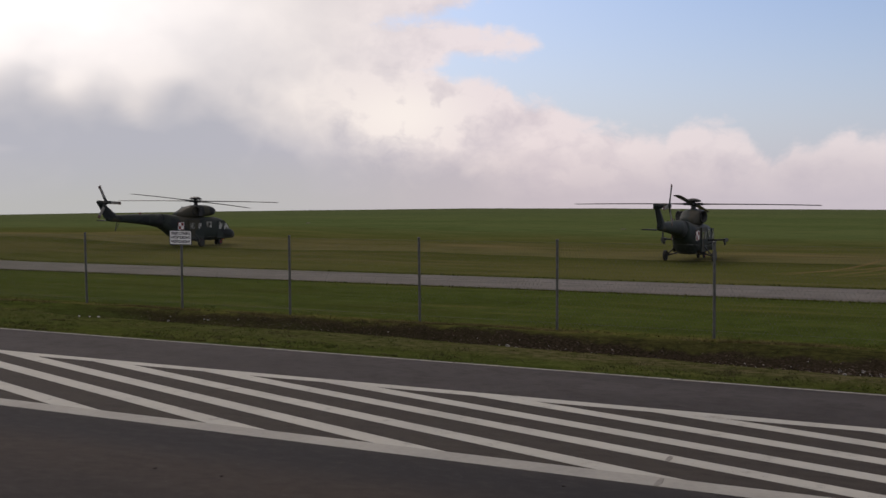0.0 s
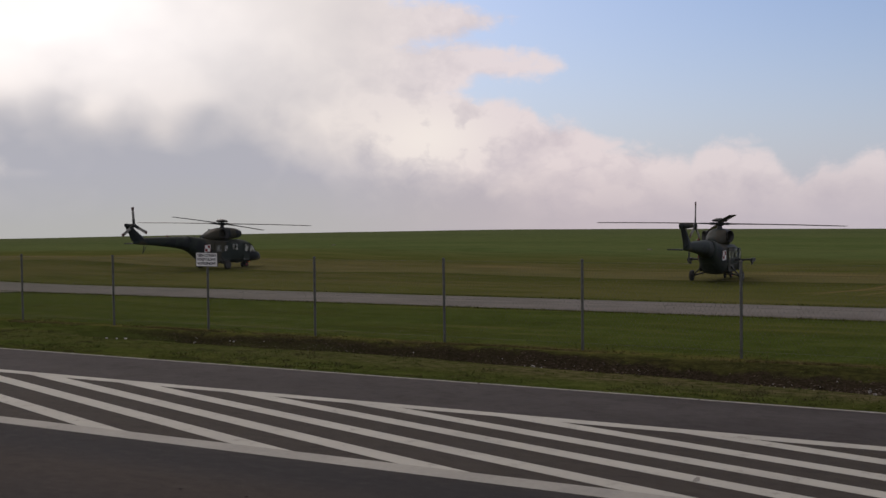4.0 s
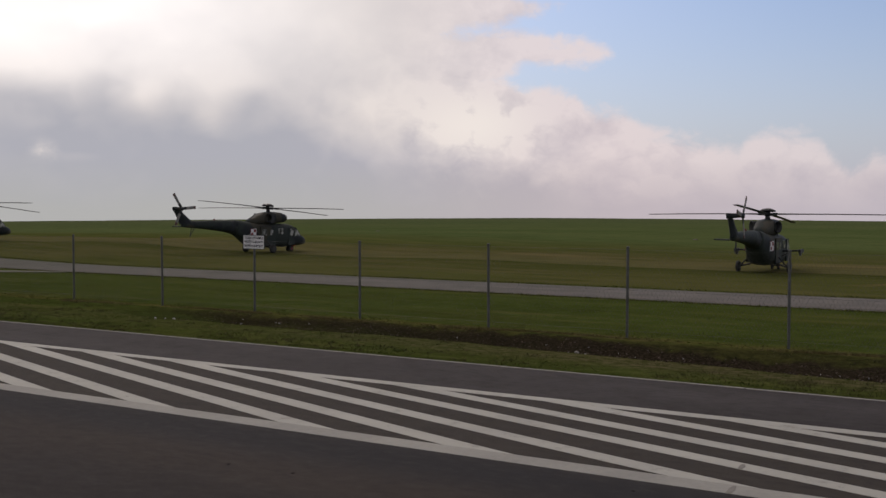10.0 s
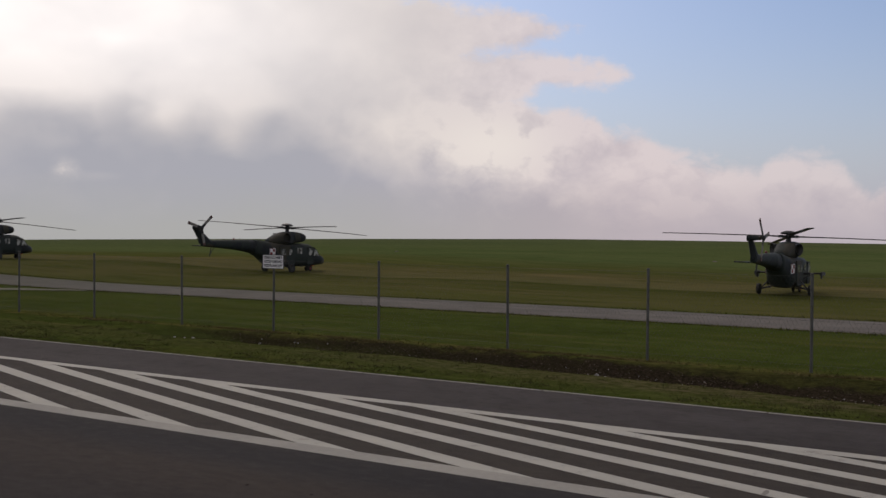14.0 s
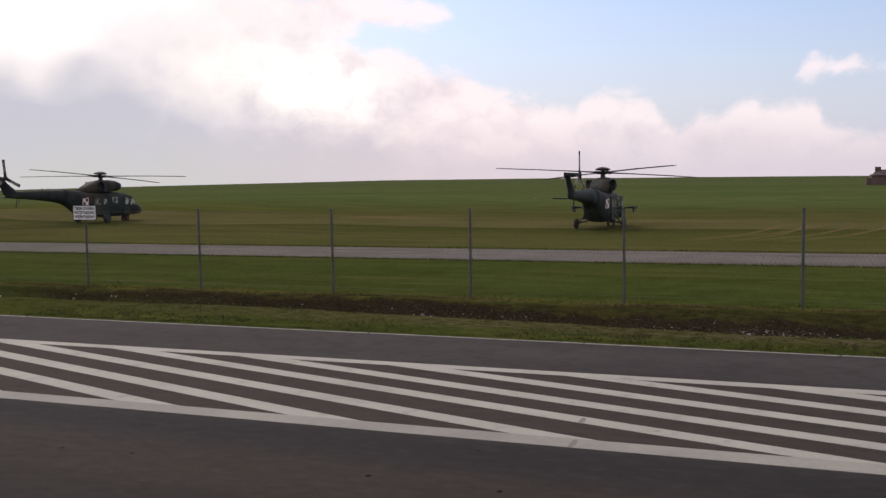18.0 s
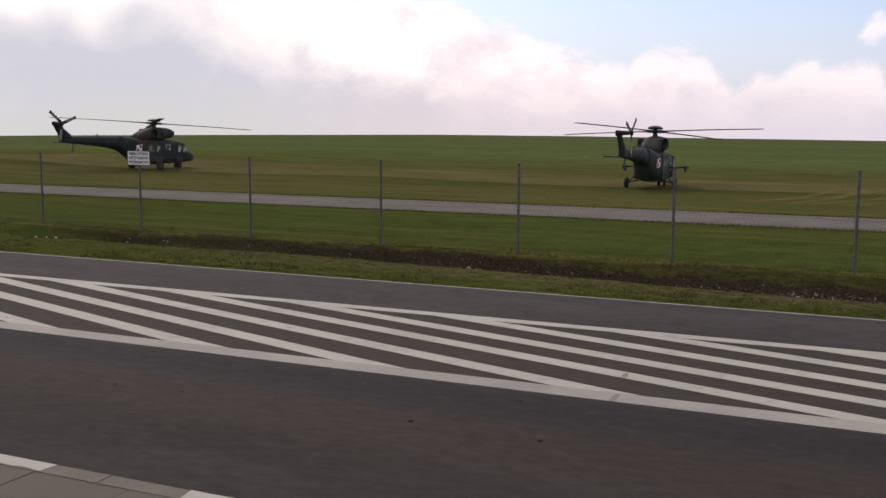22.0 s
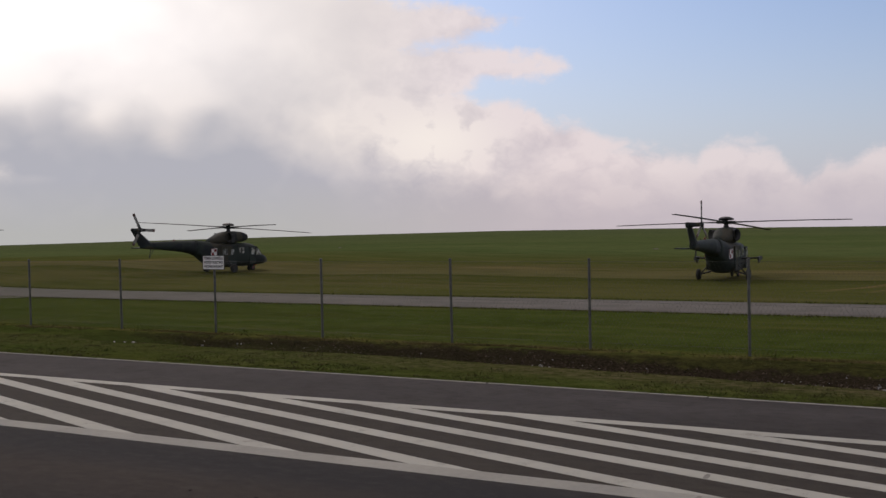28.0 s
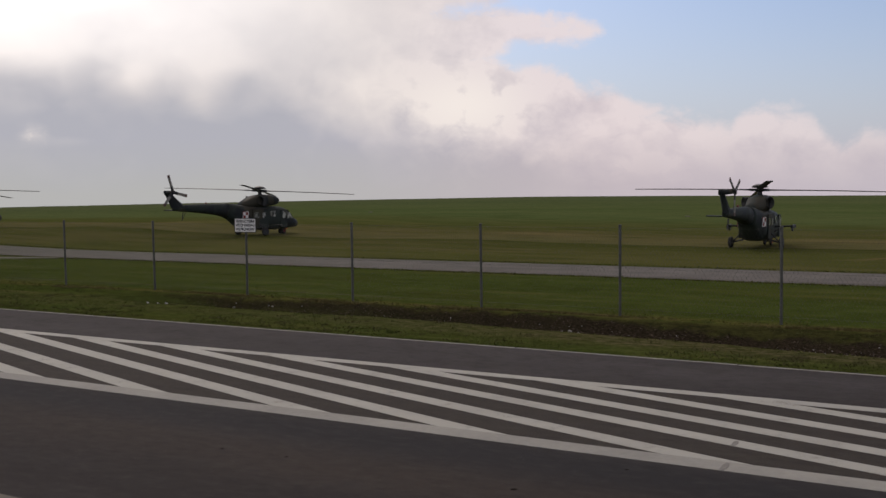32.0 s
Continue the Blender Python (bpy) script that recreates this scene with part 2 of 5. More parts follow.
    haze = calc(t, "SUBTRACT", 1.0, calc(t, "DIVIDE", el, 14.0), clamp=True)
    haze = calc(t, "MULTIPLY", calc(t, "POWER", haze, 1.8), 0.85)
    blue = blend(t, haze, blue, (0.615, 0.645, 0.758))
    final = blend(t, cover, blue, cloud)
    final = blend(t, roof, final, (0.66, 0.60, 0.54))
    bg = t.nodes.new("ShaderNodeBackground")
    bg.inputs["Strength"].default_value = 1.0
    t.links.new(final, bg.inputs["Color"])
    out = t.nodes.new("ShaderNodeOutputWorld")
    t.links.new(bg.outputs[0], out.inputs[0])


make_world()
sun = new("sun", bpy.data.lights.new("sun", "SUN"))
sun.data.energy, sun.data.angle, sun.data.color = 0.72, radians(14), (1.0, 0.90, 0.76)
far_sun = Matrix.Rotation(radians(SUN_YAW), 4, "Z") @ Vector((0, math.cos(radians(SUN_HIGH)), math.sin(radians(SUN_HIGH))))
sun.matrix_world = look(far_sun * 50, (0, 0, 0))


# ---------------------------------------------------------------- materials
def material(name, rough=0.7, metal=0.0, spec=0.5):
    m = bpy.data.materials.new(name)
    m.use_nodes = True
    t = m.node_tree
    b = t.nodes["Principled BSDF"]
    b.inputs["Roughness"].default_value = rough
    b.inputs["Metallic"].default_value = metal
    b.inputs["Specular IOR Level"].default_value = spec
    vec = t.nodes.new("ShaderNodeTexCoord").outputs["Object"]
    return m, t, b, vec


def bump(t, b, height, strength, distance):
    n = t.nodes.new("ShaderNodeBump")
    n.inputs["Strength"].default_value, n.inputs["Distance"].default_value = strength, distance
    t.links.new(height, n.inputs["Height"])
    t.links.new(n.outputs[0], b.inputs["Normal"])


def simple(name, dark, light, scale=6.0, rough=0.6, metal=0.0, relief=0.0, spec=0.5):
    """Two tones mixed by coarse stains and fine grain."""
    m, t, b, vec = material(name, rough, metal, spec)
    stain = noise_of(t, vec, scale, 4)
    grain = noise_of(t, vec, scale * 14, 3)
    f = calc(t, "ADD", calc(t, "MULTIPLY", stain, 0.7), calc(t, "MULTIPLY", grain, 0.3))
    f = ramp(t, f, [(0.35, 0.0), (0.65, 1.0)])
    t.links.new(blend(t, f, dark, light), b.inputs["Base Color"])
    t.links.new(calc(t, "ADD", calc(t, "MULTIPLY", stain, 0.2), rough - 0.1), b.inputs["Roughness"])
    if relief:
        bump(t, b, grain, 0.5, relief)
    return m


def make_asphalt():
    m, t, b, vec = material("asphalt", 0.85, spec=0.1)
    wide = noise_of(t, vec, 0.6, 5, 0.55, (0.22, 1, 1))
    stain = noise_of(t, vec, 1.6, 5, 0.6)
    grain = noise_of(t, vec, 60.0, 3, 0.7)
    col = blend(t, ramp(t, wide, [(0.35, 0.0), (0.65, 1.0)]), (0.055, 0.0478, 0.0465), (0.077, 0.068, 0.0665))
    col = blend(t, ramp(t, stain, [(0.45, 0.0), (0.7, 0.5)]), col, (0.032, 0.026, 0.023))
    sep = t.nodes.new("ShaderNodeSeparateXYZ")
    t.links.new(vec, sep.inputs[0])
    # the near lane is darker, with long wheel tracks
    lane = ramp(t, calc(t, "DIVIDE", sep.outputs[1], 20.0), [(0.28, 1.0), (0.50, 0.75), (0.53, 0.0)])
    col = blend(t, calc(t, "MULTIPLY", lane, ramp(t, wide, [(0.3, 1.0), (0.7, 0.35)])), col, (0.0330, 0.0270, 0.0245))
    # brown dust between the wheel tracks, and loose pale grit
    lane_dust = ramp(t, calc(t, "DIVIDE", calc(t, "ABSOLUTE", calc(t, "SUBTRACT", calc(t, "ADD", sep.outputs[1], calc(t, "MULTIPLY", calc(t, "SUBTRACT", stain, 0.5), 1.2)), 8.5)), 2.0, clamp=True), [(0.1, 0.8), (0.6, 0.0)])
    col = blend(t, calc(t, "MULTIPLY", lane_dust, ramp(t, wide, [(0.35, 0.4), (0.6, 1.0)])), col, (0.055, 0.042, 0.033))
    cool = ramp(t, calc(t, "DIVIDE", calc(t, "ABSOLUTE", calc(t, "SUBTRACT", sep.outputs[1], 9.75)), 2.0, clamp=True), [(0.1, 0.75), (0.42, 0.0)])
    col = blend(t, cool, col, (0.0265, 0.026, 0.0282))
    grit = noise_of(t, vec, 26.0, 2, 0.6, (1, 1, 1), (7, 1, 3))
    col = blend(t, ramp(t, grit, [(0.705, 0.0), (0.75, 0.8)]), col, (0.16, 0.145, 0.13))
    # unswept grit inside the hatched strip
    inside = ramp(t, calc(t, "DIVIDE", calc(t, "ABSOLUTE", calc(t, "SUBTRACT", sep.outputs[1], 12.2)), 10.0), [(0.0, 0.8), (0.155, 0.8), (0.175, 0.0)])
    col = blend(t, inside, col, blend(t, ramp(t, stain, [(0.35, 0.0), (0.65, 1.0)]), (0.047, 0.0385, 0.0305), (0.060, 0.050, 0.0395)))
    # worn patches a hand wide, darker binder and paler stone
    patchy = noise_of(t, vec, 7.0, 5, 0.65, (0.55, 1, 1), (2, 5, 1))
    col = blend(t, ramp(t, patchy, [(0.30, 0.45), (0.50, 0.0)]), col, (0.020, 0.018, 0.0165))
    col = blend(t, ramp(t, patchy, [(0.52, 0.0), (0.72, 0.42)]), col, (0.074, 0.066, 0.058))
    col = blend(t, ramp(t, grain, [(0.3, 0.3), (0.7, 0.0)]), col, (0.015, 0.015, 0.015))
    t.links.new(col, b.inputs["Base Color"])
    bump(t, b, grain, 0.6, 0.006)
    return m


def make_paint():
    m, t, b, vec = material("road_paint", 0.7, spec=0.2)
    wear = noise_of(t, vec, 3.0, 8, 0.72)
    fine = noise_of(t, vec, 45.0, 4, 0.7)
    stain = noise_of(t, vec, 0.7, 4)
    f = calc(t, "ADD", calc(t, "MULTIPLY", wear, 0.6), calc(t, "MULTIPLY", fine, 0.4))
    col = blend(t, ramp(t, stain, [(0.35, 0.0), (0.7, 1.0)]), (0.445, 0.436, 0.385), (0.375, 0.366, 0.325))
    col = blend(t, ramp(t, f, [(0.54, 0.0), (0.66, 0.8)]), col, (0.12, 0.11, 0.095))
    t.links.new(col, b.inputs["Base Color"])
    return m


def make_ground():
    m, t, b, vec = material("turf", 1.0, spec=0.0)
    sep = t.nodes.new("ShaderNodeSeparateXYZ")
    t.links.new(vec, sep.inputs[0])
    x, y = sep.outputs[0], sep.outputs[1]
    far = noise_of(t, vec, 0.03, 5, 0.6, (0.35, 1, 1))
    mid = noise_of(t, vec, 0.22, 6, 0.65, (0.4, 1, 1))
    near = noise_of(t, vec, 1.4, 6, 0.7)
    fine = noise_of(t, vec, 16.0, 4, 0.7)
    green = blend(t, ramp(t, near, [(0.35, 0.0), (0.68, 1.0)]), (0.051, 0.073, 0.015), (0.085, 0.113, 0.028))
    green = blend(t, ramp(t, mid, [(0.48, 0.0), (0.70, 0.75)]), green, (0.092, 0.100, 0.026))
    mown = blend(t, ramp(t, mid, [(0.35, 0.0), (0.66, 1.0)]), (0.088, 0.098, 0.028), (0.127, 0.117, 0.047))
    mown = blend(t, ramp(t, far, [(0.45, 0.0), (0.62, 0.7)]), mown, (0.092, 0.108, 0.027))
    # the far green leans towards blue-grey, with some distance haze in its colour
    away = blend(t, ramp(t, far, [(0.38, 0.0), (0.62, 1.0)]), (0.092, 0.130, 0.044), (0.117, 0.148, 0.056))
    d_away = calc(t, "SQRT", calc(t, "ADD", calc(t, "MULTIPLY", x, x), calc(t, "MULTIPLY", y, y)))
    wob = calc(t, "MULTIPLY", calc(t, "SUBTRACT", far, 0.5), 14.0)
    yy = calc(t, "ADD", y, wob)
    in_mown = ramp(t, calc(t, "DIVIDE", calc(t, "ADD", yy, 0.0), 200.0, clamp=True), [(0.20, 0.0), (0.215, 1.0), (0.40, 1.0), (0.55, 0.0)])
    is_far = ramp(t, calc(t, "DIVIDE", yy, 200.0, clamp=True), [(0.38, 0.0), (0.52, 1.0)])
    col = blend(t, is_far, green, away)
    # distance haze put into the colour: the turf greys as range grows
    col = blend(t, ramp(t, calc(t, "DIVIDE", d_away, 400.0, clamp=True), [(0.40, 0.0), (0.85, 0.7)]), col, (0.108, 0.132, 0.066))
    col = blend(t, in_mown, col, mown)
    # a worn pale track across the mown field, and bleached stubble near the parked machines
    track = calc(t, "ABSOLUTE", calc(t, "SUBTRACT", yy, 74.0))
    track = calc(t, "MULTIPLY", ramp(t, calc(t, "DIVIDE", track, 20.0, clamp=True), [(0.0, 1.0), (0.3, 0.0)]), ramp(t, mid, [(0.35, 0.1), (0.6, 1.0)]))
    col = blend(t, calc(t, "MULTIPLY", track, 0.75), col, (0.20, 0.155, 0.075))
    # a darker green band in front of the machines, with a clean edge against bleached stubble behind
    line = calc(t, "ADD", calc(t, "SUBTRACT", y, calc(t, "MULTIPLY", calc(t, "ADD", x, 15.0), 0.022)), calc(t, "MULTIPLY", calc(t, "SUBTRACT", mid, 0.42), 1.0))
    line = calc(t, "ADD", line, 0.5)
    pale = ramp(t, calc(t, "DIVIDE", calc(t, "SUBTRACT", line, 60.0), 30.0, clamp=True), [(0.205, 0.0), (0.222, 0.78), (0.36, 0.55), (0.6, 0.0)])
    col = blend(t, calc(t, "MULTIPLY", pale, ramp(t, near, [(0.3, 0.35), (0.6, 1.0)])), col, (0.165, 0.148, 0.072))
    front_band = ramp(t, calc(t, "DIVIDE", calc(t, "SUBTRACT", line, 56.0), 20.0, clamp=True), [(0.0, 0.0), (0.35, 0.4), (0.50, 0.72), (0.515, 0.0)])
    col = blend(t, calc(t, "MULTIPLY", front_band, ramp(t, mid, [(0.35, 1.0), (0.7, 0.5)])), col, (0.047, 0.058, 0.015))
    # wheel tracks that cross the mown field
    for x0, y0, gx, gy, wide in ((-5.35, 59.05, 0.142, 0.99, 0.20), (-3.42, 59.8, 0.126, 0.992, 0.18), (-1.4, 69.3, 0.3, 0.95, 0.22), (-0.2, 66.0, 0.22, 0.975, 0.2), (2.2, 67.5, 0.24, 0.97, 0.22)):
        off = calc(t, "ADD", calc(t, "MULTIPLY", calc(t, "SUBTRACT", x, x0), -gy), calc(t, "MULTIPLY", calc(t, "SUBTRACT", y, y0), gx))
        line = ramp(t, calc(t, "DIVIDE", calc(t, "ABSOLUTE", off), 4.0 * wide, clamp=True), [(0.0, 1.0), (0.4, 0.0)])
        line = calc(t, "MULTIPLY", line, ramp(t, calc(t, "DIVIDE", calc(t, "SUBTRACT", y, 48.0), 24.0, clamp=True), [(0.0, 0.0), (0.2, 0.8), (0.85, 0.95), (1.0, 0.0)]))
        col = blend(t, calc(t, "MULTIPLY", line, ramp(t, near, [(0.3, 0.2), (0.6, 1.0)])), col, (0.25, 0.165, 0.085))
    streak = noise_of(t, vec, 0.9, 5, 0.7, (0.16, 1, 1), (5, 3, 1))
    col = blend(t, ramp(t, streak, [(0.34, 0.42), (0.52, 0.0)]), col, (0.030, 0.034, 0.008))
    col = blend(t, ramp(t, streak, [(0.52, 0.0), (0.70, 0.40)]), col, (0.170, 0.140, 0.055))
    # bare earth in the ditch
    bend = t.nodes.new("ShaderNodeMapRange")
    bend.interpolation_type = "SMOOTHSTEP"
    bend.inputs["From Min"].default_value, bend.inputs["From Max"].default_value = -13.0, 0.5
    t.links.new(x, bend.inputs[0])
    mid_ditch = calc(t, "SUBTRACT", 20.45, calc(t, "MULTIPLY", bend.outputs[0], 1.3))
    d = calc(t, "ABSOLUTE", calc(t, "SUBTRACT", calc(t, "ADD", y, calc(t, "MULTIPLY", calc(t, "SUBTRACT", near, 0.5), 1.5)), calc(t, "ADD", mid_ditch, calc(t, "ADD", 0.22, calc(t, "MULTIPLY", bend.outputs[0], 0.15)))))
    earth = ramp(t, calc(t, "DIVIDE", d, 2.0), [(0.50, 1.0), (0.62, 0.0)])
    earth = calc(t, "MULTIPLY", earth, ramp(t, calc(t, "DIVIDE", calc(t, "ADD", x, 23.5), 4.0, clamp=True), [(0.0, 0.0), (1.0, 1.0)]))
    earth = calc(t, "MULTIPLY", earth, ramp(t, calc(t, "DIVIDE", calc(t, "ADD", x, 21.0), 13.0, clamp=True), [(0.0, 0.6), (1.0, 1.0)]))
    soil = blend(t, ramp(t, fine, [(0.4, 0.0), (0.7, 1.0)]), (0.018, 0.0135, 0.0095), (0.052, 0.040, 0.029))
    tuft = noise_of(t, vec, 5.5, 5, 0.7, (0.7, 1, 1))
    strip = calc(t, "MULTIPLY", ramp(t, calc(t, "MULTIPLY", calc(t, "DIVIDE", calc(t, "SUBTRACT", y, 16.5), calc(t, "SUBTRACT", mid_ditch, 17.3)), 0.5, clamp=True), [(0.0, 0.1), (0.12, 0.15), (0.24, 0.95), (0.52, 0.95), (0.62, 0.0)]), ramp(t, near, [(0.3, 0.45), (0.6, 1.0)]))
    strip = calc(t, "MULTIPLY", strip, ramp(t, calc(t, "DIVIDE", calc(t, "ADD", x, 18.0), 12.0, clamp=True), [(0.0, 0.35), (1.0, 1.0)]))
    bank = calc(t, "MULTIPLY", ramp(t, calc(t, "SUBTRACT", y, mid_ditch), [(0.8, 0.0), (1.0, 1.0)]), ramp(t, calc(t, "DIVIDE", calc(t, "SUBTRACT", y, 20.0), 4.0, clamp=True), [(0.38, 0.92), (0.50, 0.0)]))
    bank = calc(t, "MULTIPLY", bank, ramp(t, calc(t, "DIVIDE", calc(t, "ADD", x, 23.5), 4.0, clamp=True), [(0.0, 0.0), (1.0, 1.0)]))
    dust = blend(t, ramp(t, tuft, [(0.38, 0.0), (0.64, 1.0)]), (0.070, 0.066, 0.028), (0.138, 0.118, 0.064))
    col = blend(t, strip, col, dust)
    verge = ramp(t, calc(t, "DIVIDE", calc(t, "SUBTRACT", y, 16.5), 20.0, clamp=True), [(0.0, 1.0), (0.30, 1.0), (0.45, 0.35), (0.9, 0.2)])
    col = blend(t, calc(t, "MULTIPLY", verge, ramp(t, tuft, [(0.36, 0.5), (0.55, 0.0)])), col, (0.028, 0.034, 0.009))
    # the far bank's shade is put into its darker grass colour
    col = blend(t, bank, col, blend(t, ramp(t, tuft, [(0.4, 0.0), (0.62, 1.0)]), (0.026, 0.026, 0.011), (0.060, 0.058, 0.020)))
    col = blend(t, earth, col, soil)
    # dry thatch along the verge
    dry = calc(t, "ABSOLUTE", calc(t, "SUBTRACT", y, 22.3))
    dry = calc(t, "MULTIPLY", ramp(t, dry, [(0.1, 1.0), (0.75, 0.0)]), ramp(t, near, [(0.4, 0.0), (0.6, 0.8)]))
    col = blend(t, dry, col, (0.165, 0.135, 0.045))
    col = blend(t, ramp(t, fine, [(0.3, 0.35), (0.6, 0.0)]), col, (0.016, 0.020, 0.004))
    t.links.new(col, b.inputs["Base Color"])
    bump(t, b, fine, 0.8, 0.03)
    return m


def make_blades():
    m, t, b, vec = material("grass_blades", 1.0, spec=0.0)
    rnd = t.nodes.new("ShaderNodeNewGeometry").outputs["Random Per Island"]
    patch = noise_of(t, vec, 0.5, 4, 0.6)
    col = ramp(t, rnd, [(0.0, (0.050, 0.070, 0.014)), (0.5, (0.076, 0.098, 0.022)), (0.8, (0.114, 0.110, 0.034)), (1.0, (0.165, 0.138, 0.068))])
    col = blend(t, ramp(t, patch, [(0.42, 0.0), (0.65, 0.7)]), col, (0.096, 0.092, 0.036))
    t.links.new(col, b.inputs["Base Color"])
    return m


def make_camo():
    m, t, b, vec = material("camouflage_paint", 0.6, spec=0.2)
    blot = noise_of(t, vec, 0.55, 2, 0.4, (1, 1, 1), (3, 1, 2), 0.6)
    dirt = noise_of(t, vec, 5.0, 6, 0.65)
    col = blend(t, ramp(t, blot, [(0.47, 0.0), (0.50, 1.0)]), (0.027, 0.036, 0.033), (0.019, 0.024, 0.027))
    blot2 = noise_of(t, vec, 0.45, 2, 0.4, (1, 1, 1), (9, 4, 7), 0.6)
    col = blend(t, ramp(t, blot2, [(0.60, 0.0), (0.62, 1.0)]), col, (0.050, 0.047, 0.035))
    col = blend(t, ramp(t, dirt, [(0.45, 0.0), (0.75, 0.4)]), col, (0.038, 0.038, 0.033))
    t.links.new(col, b.inputs["Base Color"])
    t.links.new(calc(t, "ADD", calc(t, "MULTIPLY", dirt, 0.35), 0.45), b.inputs["Roughness"])
    bump(t, b, dirt, 0.25, 0.02)
    return m


def make_glass(name, tint):
    m, t, b, vec = material(name, 0.06, spec=0.8)
    # brightness seen through the panes is painted into the tint as pale patches
    sky_through = noise_of(t, vec, 3.6, 3, 0.5, (1, 1, 0.8))
    t.links.new(blend(t, ramp(t, sky_through, [(0.40, 0.0), (0.62, 1.0)]), tuple(c * 0.18 for c in tint), tuple(c * 1.4 for c in tint)), b.inputs["Base Color"])
    return m


def make_tiles():
    m, t, b, vec = material("concrete_paving", 0.85)
    stain = noise_of(t, vec, 0.8, 5)
    grain = noise_of(t, vec, 40.0, 3)
    rnd = t.nodes.new("ShaderNodeObjectInfo").outputs["Random"]
    col = blend(t, ramp(t, stain, [(0.3, 0.0), (0.7, 1.0)]), (0.086, 0.071, 0.050), (0.116, 0.097, 0.071))
    col = blend(t, calc(t, "MULTIPLY", rnd, 0.35), col, (0.075, 0.065, 0.052))
    t.links.new(col, b.inputs["Base Color"])
    bump(t, b, grain, 0.4, 0.003)
    return m


def make_taxi():
    """Old concrete, darker and greener towards -x, with long wheel stains."""
    m, t, b, vec = material("worn_concrete", 0.9, spec=0.1)
    sep = t.nodes.new("ShaderNodeSeparateXYZ")
    t.links.new(vec, sep.inputs[0])
    stain, grain = noise_of(t, vec, 0.5, 5), noise_of(t, vec, 7.0, 4)
    long = noise_of(t, vec, 1.1, 4, 0.6, (0.06, 1, 1), (3, 1, 2))
    col = blend(t, ramp(t, stain, [(0.35, 0.0), (0.65, 1.0)]), (0.128, 0.118, 0.106), (0.172, 0.158, 0.143))
    col = blend(t, ramp(t, long, [(0.50, 0.0), (0.64, 0.6)]), col, (0.095, 0.086, 0.076))
    col = blend(t, ramp(t, grain, [(0.35, 0.3), (0.6, 0.0)]), col, (0.085, 0.078, 0.066))
    left_tone = ramp(t, calc(t, "DIVIDE", calc(t, "ADD", calc(t, "ADD", sep.outputs[0], calc(t, "MULTIPLY", stain, 14.0)), 62.0), 58.0, clamp=True), [(0.0, 0.85), (1.0, 0.0)])
    col = blend(t, left_tone, col, (0.088, 0.087, 0.064))
    t.links.new(col, b.inputs["Base Color"])
    bump(t, b, grain, 0.5, 0.01)
    return m


def make_tufts():
    """Weeds whose colour changes from clump to clump."""
    m, t, b, vec = material("verge_weeds", 1.0, spec=0.0)
    rnd = t.nodes.new("ShaderNodeNewGeometry").outputs["Random Per Island"]
    patch = noise_of(t, vec, 1.3, 3, 0.6, (1, 1, 0.1))
    col = ramp(t, rnd, [(0.0, (0.050, 0.062, 0.018)), (0.6, (0.066, 0.082, 0.026)), (1.0, (0.096, 0.104, 0.040))])
    col = blend(t, ramp(t, patch, [(0.40, 0.0), (0.55, 0.85)]), col, (0.084, 0.073, 0.040))
    t.links.new(col, b.inputs["Base Color"])
    return m


TUFTS = make_tufts()
STRAW = simple("dry_straw", (0.105, 0.092, 0.036), (0.185, 0.155, 0.075), 5.0, 1.0, spec=0.0)
ASPHALT, PAINT, TURF, BLADES, CAMO = make_asphalt(), make_paint(), make_ground(), make_blades(), make_camo()
PAVING = make_tiles()
TAXI = make_taxi()
TRACK = simple("bare_track", (0.070, 0.070, 0.031), (0.120, 0.106, 0.058), 0.8, 0.9)
KERB = simple("kerb_concrete", (0.112, 0.099, 0.078), (0.158, 0.140, 0.112), 3.0, 0.85, relief=0.004)
STEEL = simple("galvanised_steel", (0.058, 0.060, 0.056), (0.110, 0.111, 0.104), 8.0, 0.6, 0.2)
WIRE = simple("fence_wire", (0.07, 0.07, 0.065), (0.13, 0.13, 0.12), 20.0, 0.7, 0.2)
STONE = simple("pale_stone", (0.16, 0.145, 0.13), (0.52, 0.50, 0.47), 9.0, 0.85, relief=0.01)
LITTER = simple("dead_leaves", (0.030, 0.021, 0.014), (0.095, 0.066, 0.042), 9.0, 0.9)
RUBBER = simple("tyre_rubber", (0.012, 0.012, 0.012), (0.028, 0.027, 0.026), 10.0, 0.85)
DARK = simple("dark_metal", (0.016, 0.017, 0.018), (0.036, 0.037, 0.038), 7.0, 0.5, 0.3)
BLADE = simple("rotor_blade_paint", (0.020, 0.021, 0.022), (0.040, 0.040, 0.040), 4.0, 0.5)
BAND_PALE = simple("pale_blade_band", (0.16, 0.15, 0.14), (0.26, 0.25, 0.23), 9.0, 0.6)
BAND_RED = simple("red_blade_band", (0.07, 0.035, 0.03), (0.12, 0.06, 0.05), 9.0, 0.6)
HATCH = simple("grey_lining", (0.20, 0.20, 0.195), (0.30, 0.30, 0.29), 5.0, 0.7)
WHITE = simple("white_enamel", (0.66, 0.66, 0.66), (0.80, 0.80, 0.80), 6.0, 0.5)
RED = simple("red_enamel", (0.16, 0.014, 0.014), (0.24, 0.02, 0.018), 6.0, 0.5)
BEACON = simple("beacon_glass", (0.10, 0.022, 0.012), (0.16, 0.03, 0.018), 6.0, 0.3)
ORANGE = simple("orange_fabric", (0.42, 0.075, 0.03), (0.58, 0.12, 0.05), 6.0, 0.7)
SPOT = simple("old_tar", (0.019, 0.016, 0.015), (0.027, 0.023, 0.021), 9.0, 1.0, spec=0.0)
